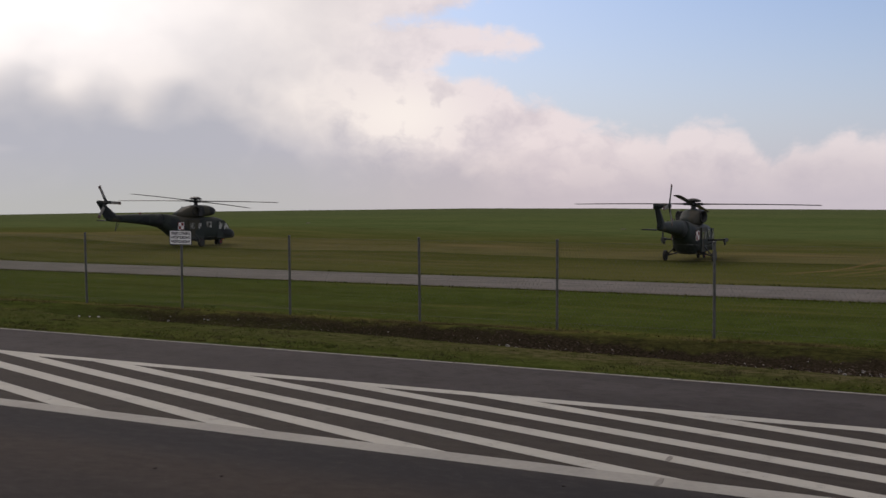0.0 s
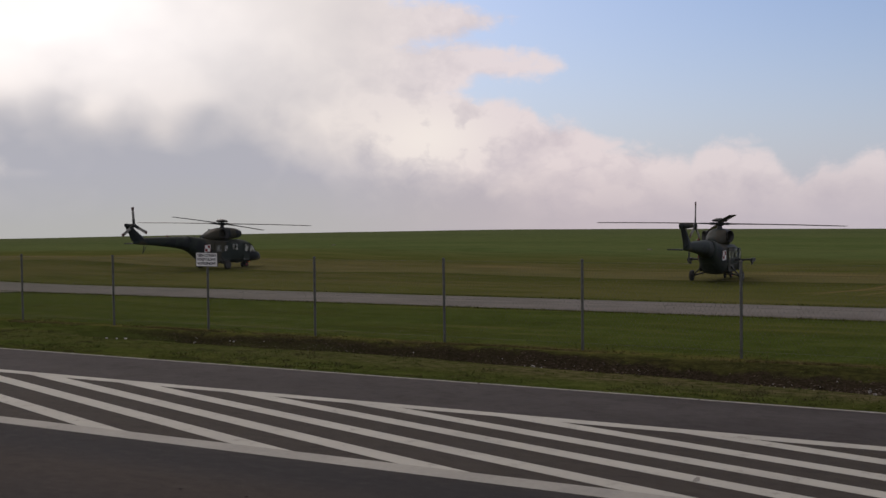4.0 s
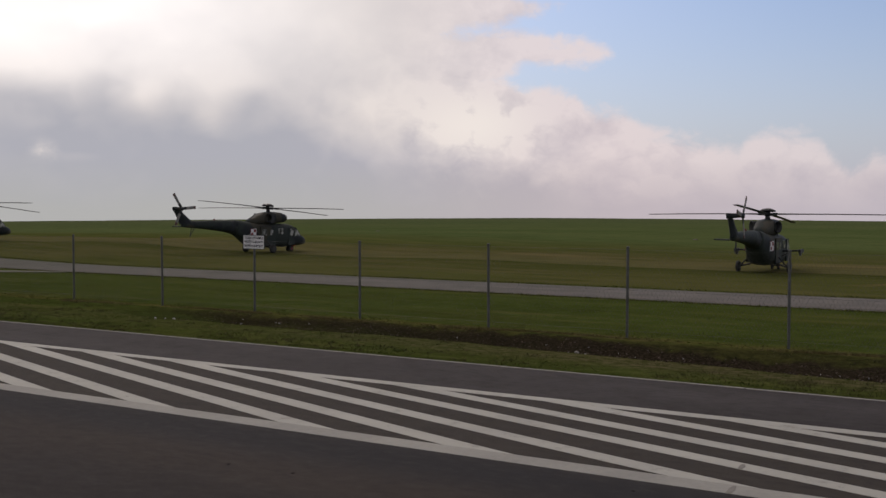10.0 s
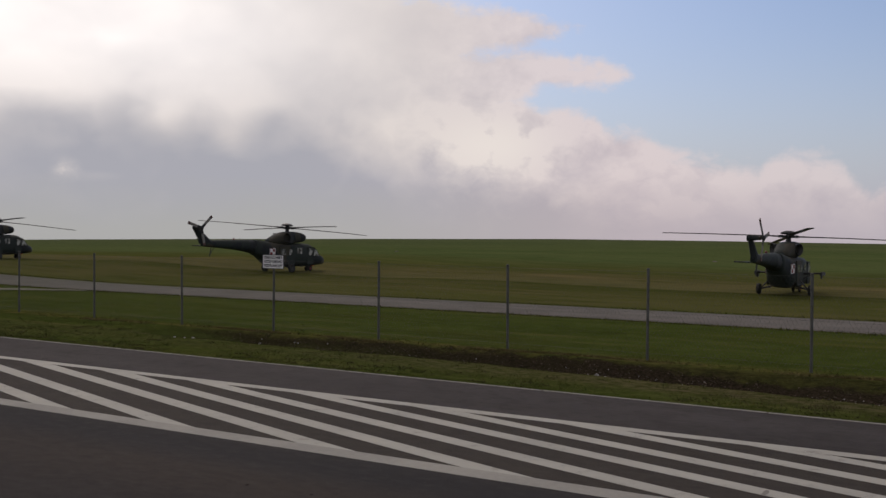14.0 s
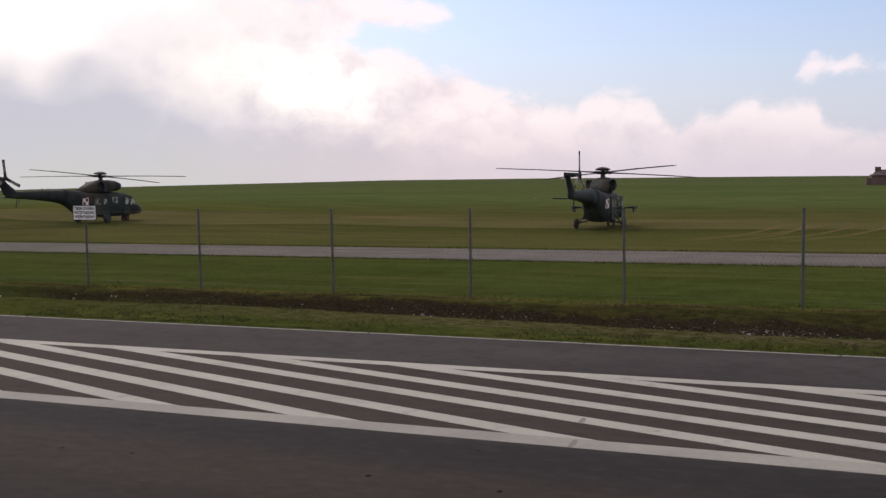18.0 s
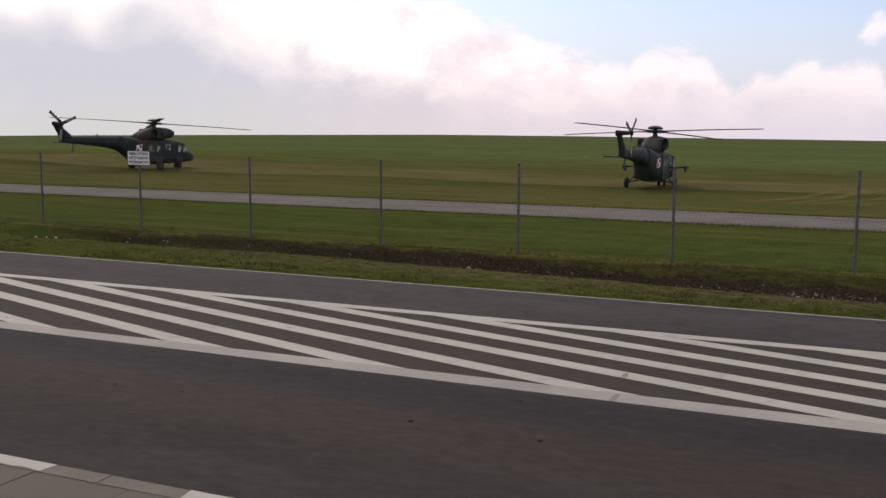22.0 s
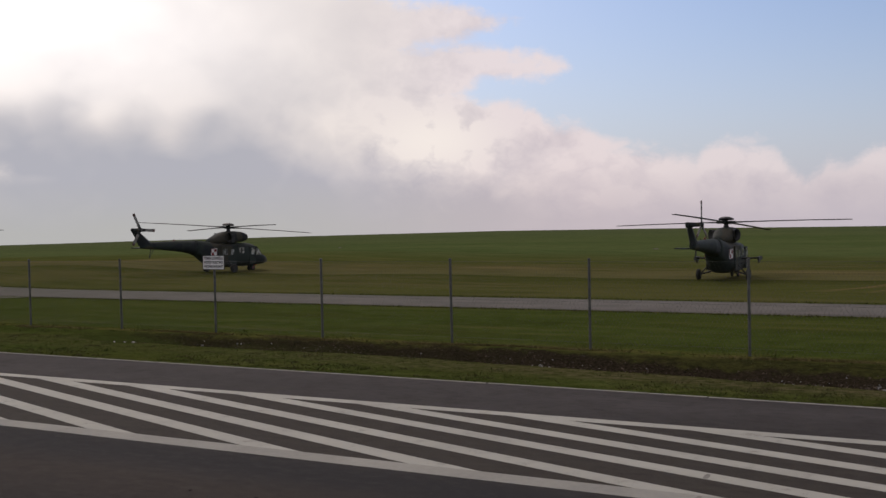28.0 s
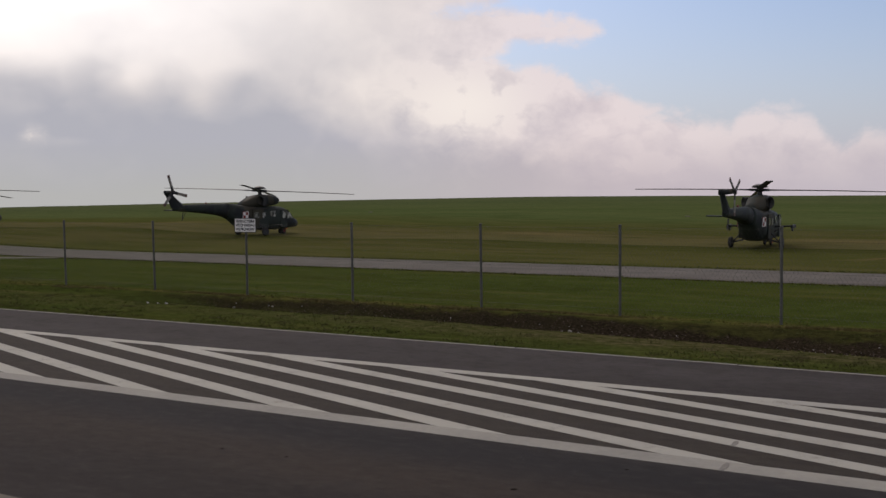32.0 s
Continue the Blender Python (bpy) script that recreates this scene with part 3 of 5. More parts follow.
DULL_PAINT = simple("driven_over_paint", (0.27, 0.262, 0.236), (0.37, 0.36, 0.32), 0.9, 0.75, spec=0.2)
EDGE = simple("worn_edge_paint", (0.24, 0.23, 0.205), (0.43, 0.415, 0.37), 2.2, 0.8, spec=0.2)
TAR = simple("worn_paint", (0.17, 0.16, 0.14), (0.24, 0.225, 0.20), 9.0, 0.8)
INK = simple("black_ink", (0.02, 0.02, 0.03), (0.04, 0.04, 0.05), 6.0, 0.6)
GLASS = make_glass("cabin_glass", (0.31, 0.315, 0.305))
DIM = simple("lorry_glass", (0.050, 0.052, 0.056), (0.080, 0.082, 0.086), 0.5, 0.12, spec=0.8)
SCREEN = make_glass("windscreen_glass", (0.15, 0.155, 0.155))
TRUCK = simple("truck_green", (0.012, 0.012, 0.010), (0.022, 0.021, 0.018), 2.5, 0.6, spec=0.25)
CANVAS = simple("canvas", (0.016, 0.017, 0.013), (0.030, 0.030, 0.024), 3.0, 0.95, spec=0.1)
BRICK = simple("old_brick", (0.085, 0.055, 0.048), (0.15, 0.10, 0.085), 1.5, 0.9)
SLATE = simple("old_roof_tiles", (0.06, 0.045, 0.042), (0.11, 0.085, 0.08), 1.2, 0.9)
LAMP = simple("lamp_glass", (0.75, 0.75, 0.72), (0.85, 0.85, 0.82), 4.0, 0.15)


# ---------------------------------------------------------------- mesh helpers
def part(name, bm, mat, parent=None, label="", smooth=False, m=None):
    me = bpy.data.meshes.new(name)
    bmesh.ops.recalc_face_normals(bm, faces=bm.faces)
    bm.to_mesh(me)
    bm.free()
    if smooth:
        for p in me.polygons:
            p.use_smooth = True
    me.materials.append(mat)
    ob = new(name, me)
    if parent is not None:
        ob.parent = parent
    if m is not None:
        ob.matrix_basis = m
    if label:
        ob["label"] = label
    return ob


def shared(name, ob, parent, m):
    """Another piece on the mesh of ob."""
    o = new(name, ob.data)
    o.parent = parent
    o.matrix_basis = m
    return o


def empty(name, m=None):
    ob = new(name)
    if m is not None:
        ob.matrix_basis = m
    return ob


def box(bm, x0, x1, y0, y1, z0, z1, bevel=0.0, m=None):
    vs = [bm.verts.new((x, y, z)) for x in (x0, x1) for y in (y0, y1) for z in (z0, z1)]
    fs = [bm.faces.new([vs[i] for i in f]) for f in ((0, 1, 3, 2), (4, 6, 7, 5), (0, 4, 5, 1), (2, 3, 7, 6), (0, 2, 6, 4), (1, 5, 7, 3))]
    if bevel:
        edges = list({e for f in fs for e in f.edges})
        vs = list({v for g in bmesh.ops.bevel(bm, geom=edges, offset=bevel, segments=2, affect="EDGES")["faces"] for v in g.verts} | {v for v in vs if v.is_valid})
    if m is not None:
        bmesh.ops.transform(bm, matrix=m, verts=[v for v in vs if v.is_valid])
    return bm


def boxed(*a, **k):
    return box(bmesh.new(), *a, **k)


def tube(bm, a, b, r, r2=None, n=10):
    a, b = Vector(a), Vector(b)
    r2 = r if r2 is None else r2
    q = (b - a).to_track_quat("Z", "Y")
    rings = []
    for p, rr in ((a, r), (b, r2)):
        rings.append([bm.verts.new(p + q @ Vector((rr * math.cos(i * math.tau / n), rr * math.sin(i * math.tau / n), 0))) for i in range(n)])
    for i in range(n):
        bm.faces.new((rings[0][i], rings[0][(i + 1) % n], rings[1][(i + 1) % n], rings[1][i]))
    bm.faces.new(rings[0][::-1])
    bm.faces.new(rings[1])
    return bm


def spun(bm, profile, n=20, axis="Z", m=None):
    """A body of revolution from (radius, height) pairs."""
    rings = []
    for r, h in profile:
        ring = []
        for i in range(n):
            c, s = r * math.cos(i * math.tau / n), r * math.sin(i * math.tau / n)
            v = Vector((c, s, h) if axis == "Z" else (c, h, s))
            ring.append(bm.verts.new(m @ v if m is not None else v))
        rings.append(ring)
    for a, b in zip(rings, rings[1:]):
        for i in range(n):
            bm.faces.new((a[i], a[(i + 1) % n], b[(i + 1) % n], b[i]))
    bm.faces.new(rings[0][::-1])
    bm.faces.new(rings[-1])
    return bm


def loft(bm, stations, n=20, power=2.6):
    """Rounded sections along x: (x, bottom, top, half width)."""
    rings = []
    for x, z0, z1, hw in stations:
        zc, hh = (z0 + z1) / 2, (z1 - z0) / 2
        ring = []
        for i in range(n):
            a = i * math.tau / n
            c, s = math.cos(a), math.sin(a)
            ring.append(bm.verts.new((x, hw * math.copysign(abs(c) ** (2 / power), c), zc + hh * math.copysign(abs(s) ** (2 / power), s))))
        rings.append(ring)
    for a, b in zip(rings, rings[1:]):
        for i in range(n):
            bm.faces.new((a[i], a[(i + 1) % n], b[(i + 1) % n], b[i]))
    bm.faces.new(rings[0][::-1])
    bm.faces.new(rings[-1])
    return bm


def plate(bm, corners, thick):
    """A flat piece with thickness from its corners, in order."""
    c = [Vector(p) for p in corners]
    n = (c[1] - c[0]).cross(c[2] - c[0]).normalized() * thick
    a, b = [bm.verts.new(p) for p in c], [bm.verts.new(p + n) for p in c]
    bm.faces.new(a[::-1])
    bm.faces.new(b)
    for i in range(len(c)):
        j = (i + 1) % len(c)
        bm.faces.new((a[i], a[j], b[j], b[i]))
    return bm


def ease(a, b, v):
    v = np.clip((v - a) / (b - a), 0, 1)
    return v * v * (3 - 2 * v)


# ---------------------------------------------------------------- ground
def ditch_at(x):
    """The middle of the ditch floor, which bends towards the road."""
    return 20.45 - 1.3 * ease(-13, 0.5, np.asarray(x, float))


def height(x, y):
    """The lie of the land."""
    x, y = np.asarray(x, float), np.asarray(y, float)
    d = np.hypot(x, y)
    az = np.degrees(np.arctan2(-x, y))
    z = np.interp(y, [16.2, 16.57, 16.66, 17.4, 19.3, 21.9, 22.5, 26, 35, 62, 110], [-0.06, -0.03, 0.012, 0.04, -0.03, -0.08, -0.12, -0.2, -0.45, -0.78, -0.82])
    wave = 0.16 * np.sin(x * 0.9) + 0.10 * np.sin(x * 2.3 + 1) + 0.07 * np.sin(x * 5.1)
    off = y - ditch_at(x) - 0.5 * wave
    z = z - (0.40 - 0.16 * ease(-13, 0.5, x)) * np.exp(-((off / np.where(off < 0, 0.80, 0.95 + 0.5 * (20.5 - ditch_at(x)))) ** 4)) * ease(-23, -19.5, x) * (1 + wave)
    z = z + 0.66 * ease(44, 80, -x) * ease(24, 40, y) * (1 - ease(110, 170, d))
    z = z - 0.34 * ease(-44, -18, x) * ease(46, 64, y) * (1 - ease(110, 200, d))
    z = z - 0.17 * ease(-72, -61, x) * (1 - ease(-46, -34, x)) * ease(46, 58, y) * (1 - ease(85, 125, d))
    z = z - 0.25 * (1 - ease(-81, -73, x)) * ease(46, 56, y) * (1 - ease(118, 150, d))
    rim = 3.0 - 380 * np.tan(np.radians(0.575 + 0.16 * np.clip(np.abs(az - 24) / 26, 0, 1.2)))
    back = (y < 25) & (d > 110)
    hill = z + (rim - z) * ease(105, 380, d)
    z = np.where(y > 25, np.where(d > 105, hill, z), z)
    z = z - np.where(y > 25, 0.02 * np.clip(d - 385, 0, None), 0)
    return np.where(back, -0.06, z)


def grid_mesh(name, xs, ys, zf, mat, lift=0.0):
    X, Y = np.meshgrid(xs, ys)
    Z = zf(X, Y) + lift
    nx, ny = len(xs), len(ys)
    idx = np.arange(nx * ny).reshape(ny, nx)
    faces = np.stack([idx[:-1, :-1], idx[:-1, 1:], idx[1:, 1:], idx[1:, :-1]], -1).reshape(-1, 4)
    me = bpy.data.meshes.new(name)
    me.from_pydata(np.stack([X, Y, Z], -1).reshape(-1, 3).tolist(), [], faces.tolist())
    for p in me.polygons:
        p.use_smooth = True
    me.materials.append(mat)
    return new(name, me)


def make_ground_sheet():
    xs = np.concatenate([-np.geomspace(3200, 62, 46), np.arange(-60, -30, 0.8), np.arange(-30, 8, 0.22), np.arange(8, 30, 1.5), np.geomspace(32, 3200, 40)])
    ys = np.concatenate([[-3000, -1000, -300, -80, 0, 10, 15.4, 16.2], np.arange(16.5, 24, 0.16), np.arange(24, 46, 1.0), np.geomspace(48, 3400, 70)])
    tagged(grid_mesh("ground", xs, ys, height, TURF), "rough grass airfield with a ditch by the road", "ground", kind="structure")


make_ground_sheet()


def make_road():
    b = boxed(-900, 900, 6.17, 16.56, -0.12, 0.0)
    tagged(part("road", b, ASPHALT), "grey worn asphalt road beside the airfield", "road", kind="structure")
    edge = empty("edge_line", pose(0, 16.5, 0.004))
    tagged(edge, "thin white painted line along the road edge", "road marking")
    rng = random.Random(4)
    x = -140.0
    first = part("stroke", boxed(0, 3.96, -0.032, 0.032, -0.003, 0.0), EDGE, edge, m=pose(x, 0, 0))
    while x < 60:
        x += 4.0
        shared("stroke", first, edge, pose(x, rng.uniform(-0.012, 0.012), 0, 0, 0, rng.uniform(-0.12, 0.12)))


make_road()


def make_hatching():
    """Slanting bars between two long lines."""
    top = empty("hatched_marking", pose(0, 0, 0.005))
    tagged(top, "white slanted bars between two lines on asphalt", "road marking")
    for y0, y1, paint in ((10.26, 10.61, DULL_PAINT), (13.83, 14.08, PAINT)):
        for i in range(12):
            part("line", boxed(-110 + 14 * i, -110 + 14 * i + 13.99, y0, y1, -0.004, 0.0), paint, top)
    wide, ya, yb = 0.98, 10.60, 13.84

    def bar(far, near):
        b = bmesh.new()
        vs = [b.verts.new(p) for p in ((near - wide, ya, -0.001), (near, ya, -0.001), (far, yb, -0.001), (far - wide, yb, -0.001))]
        b.faces.new(vs)
        g = bmesh.ops.extrude_face_region(b, geom=list(b.faces))
        bmesh.ops.translate(b, vec=(0, 0, -0.004), verts=[v for v in g["geom"] if isinstance(v, bmesh.types.BMVert)])
        return b
    # where the right edge of each hand-set bar meets the far and the near line
    bars = [(-26.6, -16.26), (-23.8, -13.41), (-21.02, -10.72), (-18.18, -7.81), (-15.70, -5.22), (-13.26, -2.37), (-10.65, 0.62), (-8.14, 3.3), (-5.44, 6.0), (-2.68, 8.7), (0.09, 11.4)]
    for i in range(1, 26):
        bars.append((-26.6 - 2.79 * i, -16.26 - 2.79 * i))
    for i in range(1, 8):
        bars.append((0.09 + 2.78 * i, 10.95 + 2.78 * i))
    for far, near in bars:
        part("bar", bar(far, near), PAINT, top)


make_hatching()


def make_near_kerb():
    kerb = empty("kerb", pose(0.38, 6.09, -0.02))
    tagged(kerb, "concrete kerb, partly painted white, along pavement", "kerb", kind="structure")
    first = part("kerb_stone", boxed(0, 0.995, -0.1, 0.1, -0.15, 0.05, 0.006), KERB, kerb, m=pose(-30.13, 0, 0))
    for i in range(1, 60):
        shared("kerb_stone", first, kerb, pose(-30.13 + i, 0, 0))
    # white paint in strokes of 1.6 m with gaps between, with a ragged edge
    rng = random.Random(8)

    def stroke():
        b = bmesh.new()
        front = [(i * 0.2, -0.094 + rng.uniform(-0.004, 0.004)) for i in range(9)]
        back = [(i * 0.2 + rng.uniform(-0.05, 0.05), 0.070 + rng.uniform(-0.03, 0.025)) for i in range(8, -1, -1)]
        b.faces.new([b.verts.new((x, -y, 0.0)) for x, y in front + back])
        g = bmesh.ops.extrude_face_region(b, geom=list(b.faces))
        bmesh.ops.translate(b, vec=(0, 0, -0.003), verts=[v for v in g["geom"] if isinstance(v, bmesh.types.BMVert)])
        return b
    for i in range(12):
        part("paint_stroke", stroke(), PAINT, kerb, "white paint stroke", m=pose(-25.95 - 0.38 + 3.0 * i, 0, 0.0535))
    paved = part("pavement", boxed(-60, 60, -40, 5.985, -0.2, 0.0), PAVING)
    tagged(paved, "brownish concrete pavement slabs behind the kerb", "pavement", kind="structure")
    slab = part("slab", boxed(0, 0.997, -0.497, 0.0, 0.001, 0.027, 0.003), PAVING, paved, m=pose(-14.4, 5.985, 0))
    for row in range(4):
        for i in range(14):
            if row or i:
                shared("slab", slab, paved, pose(-14.4 + i + 0.5 * (row % 2), 5.985 - 0.5 * row, 0.002 * rng.uniform(-1, 1)))


make_near_kerb()


def make_taxiway():
    xs = np.concatenate([np.arange(-320, -90, 12), np.arange(-90, 30, 1.5), np.arange(30, 320, 12)])
    ys = np.linspace(35.3, 41.45, 12)
    wavy = lambda X, Y: height(X, Y) + 0.035 - 0.12 * (np.minimum(np.abs(Y - 35.3), np.abs(Y - 41.45)) < 0.01)
    tagged(grid_mesh("taxiway", xs, ys, wavy, TAXI), "pale worn concrete taxiway strip across the grass", "taxiway", kind="structure")
    # a narrow worn path that leaves the taxiway
    pts = [(-43.0, 35.2), (-45.6, 33.4), (-47.6, 31.9), (-51, 30.6), (-58, 29.4), (-70, 28.2), (-110, 26)]
    b = bmesh.new()
    last = None
    for i, (x, y) in enumerate(pts):
        w = 1.2 if i else 0.4
        pair = [b.verts.new((x, y + s * w, float(height(x, y + s * w)) + 0.03)) for s in (-1, 1)]
        if last:
            b.faces.new((last[0], pair[0], pair[1], last[1]))
        last = pair
    tagged(part("path", b, TRACK), "narrow worn dirt path leaving the taxiway", "path", kind="structure")


make_taxiway()


# ---------------------------------------------------------------- fence
FENCE_Y, POST_GAP, POST_FIRST = 22.5, 3.80, -0.79


def make_fence():
    fence = empty("fence", pose(0, FENCE_Y, 0))
    tagged(fence, "wire mesh fence on grey steel posts", "fence")
    xs = [POST_FIRST + d for d in (11.4, 7.6, 3.8, 0.0, -3.77, -7.43, -11.10, -15.06, -18.79, -22.50, -26.54, -30.46, -34.41, -38.3, -42.2, -46.1, -50.0, -53.9)]

    def post():
        b = bmesh.new()
        spun(b, [(0.033, -0.3), (0.033, 2.10), (0.038, 2.105), (0.038, 2.135), (0.02, 2.15)], 10)
        return b
    first = part("post", post(), STEEL, fence, smooth=False, m=pose(xs[0], 0, -0.11))
    rng = random.Random(2)
    for x in xs[1:]:
        shared("post", first, fence, pose(x, 0, float(height(x, FENCE_Y)), rng.uniform(-0.5, 0.5), rng.uniform(-0.4, 0.4), 0))
    # woven wire, one net between each two posts
    for x1, x0 in zip(xs, xs[1:]):
        span, cell, zb, zt = x1 - x0, 0.10, -0.06, 1.94
        n = round(span / cell)
        cell = span / n
        rows = 24
        dz = (zt - zb) / rows
        v, f = [], []
        r = 0.0014
        for i in range(n):
            for s in (0, 1):
                for k in range(rows):
                    a = x0 + i * cell + (0 if (k + s) % 2 == 0 else cell * 0.5) + s * cell * 0.5 * 0
                    c = x0 + i * cell + (cell * 0.5 if (k + s) % 2 == 0 else 0)
                    if s:
                        a, c = a + cell * 0.5, c + cell * 0.5
                        if (k + s) % 2 == 0:
                            a, c = x0 + i * cell + cell * 0.5, x0 + i * cell + cell
                        else:
                            a, c = x0 + i * cell + cell, x0 + i * cell + cell * 0.5
                    q = len(v)
                    za, zc = zb + k * dz, zb + (k + 1) * dz
                    v += [(a - r, -r, za), (a + r, -r, za), (a, r, za), (c - r, -r, zc), (c + r, -r, zc), (c, r, zc)]
                    f += [(q, q + 1, q + 4, q + 3), (q + 1, q + 2, q + 5, q + 4), (q + 2, q, q + 3, q + 5)]
        me = bpy.data.meshes.new("net")
        me.from_pydata(v, [], f)
        me.materials.append(WIRE)
        o = new("net", me)
        o.parent = fence
        o["label"] = "woven wire net"
        for z in (0.05, 1.0, 1.95):
            part("line_wire", tube(bmesh.new(), (x0, -0.036, z), (x1, -0.036, z), 0.0022, n=5), WIRE, fence)


make_fence()


def text_mesh(words, size):
    c = bpy.data.curves.new("letters", "FONT")
    c.body, c.size, c.align_x, c.align_y, c.extrude, c.offset = words, size, "CENTER", "CENTER", 0.001, 0.004
    o = bpy.data.objects.new("letters", c)
    scene.collection.objects.link(o)
    me = bpy.data.meshes.new_from_object(o.evaluated_get(bpy.context.evaluated_depsgraph_get()))
    bpy.data.objects.remove(o)
    return me


def make_sign():
    sign = empty("warning_sign", pose(-19.55, FENCE_Y - 0.05, 1.92))
    tagged(sign, "white metal warning sign with three lines of lettering", "sign")
    part("board", boxed(-0.39, 0.39, -0.012, 0.004, -0.195, 0.195, 0.004), WHITE, sign)
    rim = bmesh.new()
    for a in ((-0.40, 0.40, 0.188, 0.205), (-0.40, 0.40, -0.205, -0.188), (-0.40, -0.384, -0.188, 0.188), (0.384, 0.40, -0.188, 0.188)):
        box(rim, a[0], a[1], -0.018, 0.002, a[2], a[3])
    part("rim", rim, DARK, sign, "dark rim")
    for words, z, size in (("TEREN LOTNISKA", 0.115, 0.112), ("WST\u0118P SUROWO", 0.0, 0.112), ("WZBRONIONY", -0.118, 0.112)):
        me = text_mesh(words, size)
        w = max(v.co.x for v in me.vertices) - min(v.co.x for v in me.vertices)
        me.materials.append(INK)
        o = new("lettering", me)
        o.parent = sign
        k = min(1.0, 0.70 / w)
        o.matrix_basis = pose(0, -0.0145, z, 90, 0, 0) @ Matrix.Diagonal((k, 0.98, 1, 1))
        o["label"] = "black capital letters"
    for z in (-0.1, 0.1):
        part("clamp", boxed(-0.055, 0.055, 0.004, 0.016, z - 0.015, z + 0.015), STEEL, sign)


make_sign()


# ---------------------------------------------------------------- helicopters
def rot_blade():
    """One long blade along +x with a thin rounded section, slight droop and a bent-up root cuff."""
    b = bmesh.new()
    rings = []
    for x, chord, th in ((0.45, 0.16, 0.10), (0.9, 0.18, 0.10), (1.3, 0.42, 0.075), (3.0, 0.44, 0.06), (5.0, 0.44, 0.055), (7.2, 0.44, 0.05), (7.7, 0.42, 0.045), (7.85, 0.34, 0.03)):
        droop = 0.06 * (x / 7.85) - 0.10 * (x / 7.85) ** 2
        ring = []
        for y, z in ((0.32, 0.0), (0.15, 0.5), (-0.2, 0.45), (-0.68, 0.06), (-0.68, -0.06), (-0.2, -0.4), (0.15, -0.5)):
            ring.append(b.verts.new((x, y * chord, z * th + droop)))
        rings.append(ring)
    for r, s in zip(rings, rings[1:]):
        for i in range(7):
            b.faces.new((r[i], r[(i + 1) % 7], s[(i + 1) % 7], s[i]))
    b.faces.new(rings[0][::-1])
    b.faces.new(rings[-1])
    return b


HUB = Vector((0.0, 0.0, 3.66))
TAIL_HUB = Vector((-9.70, -0.74, 3.62))


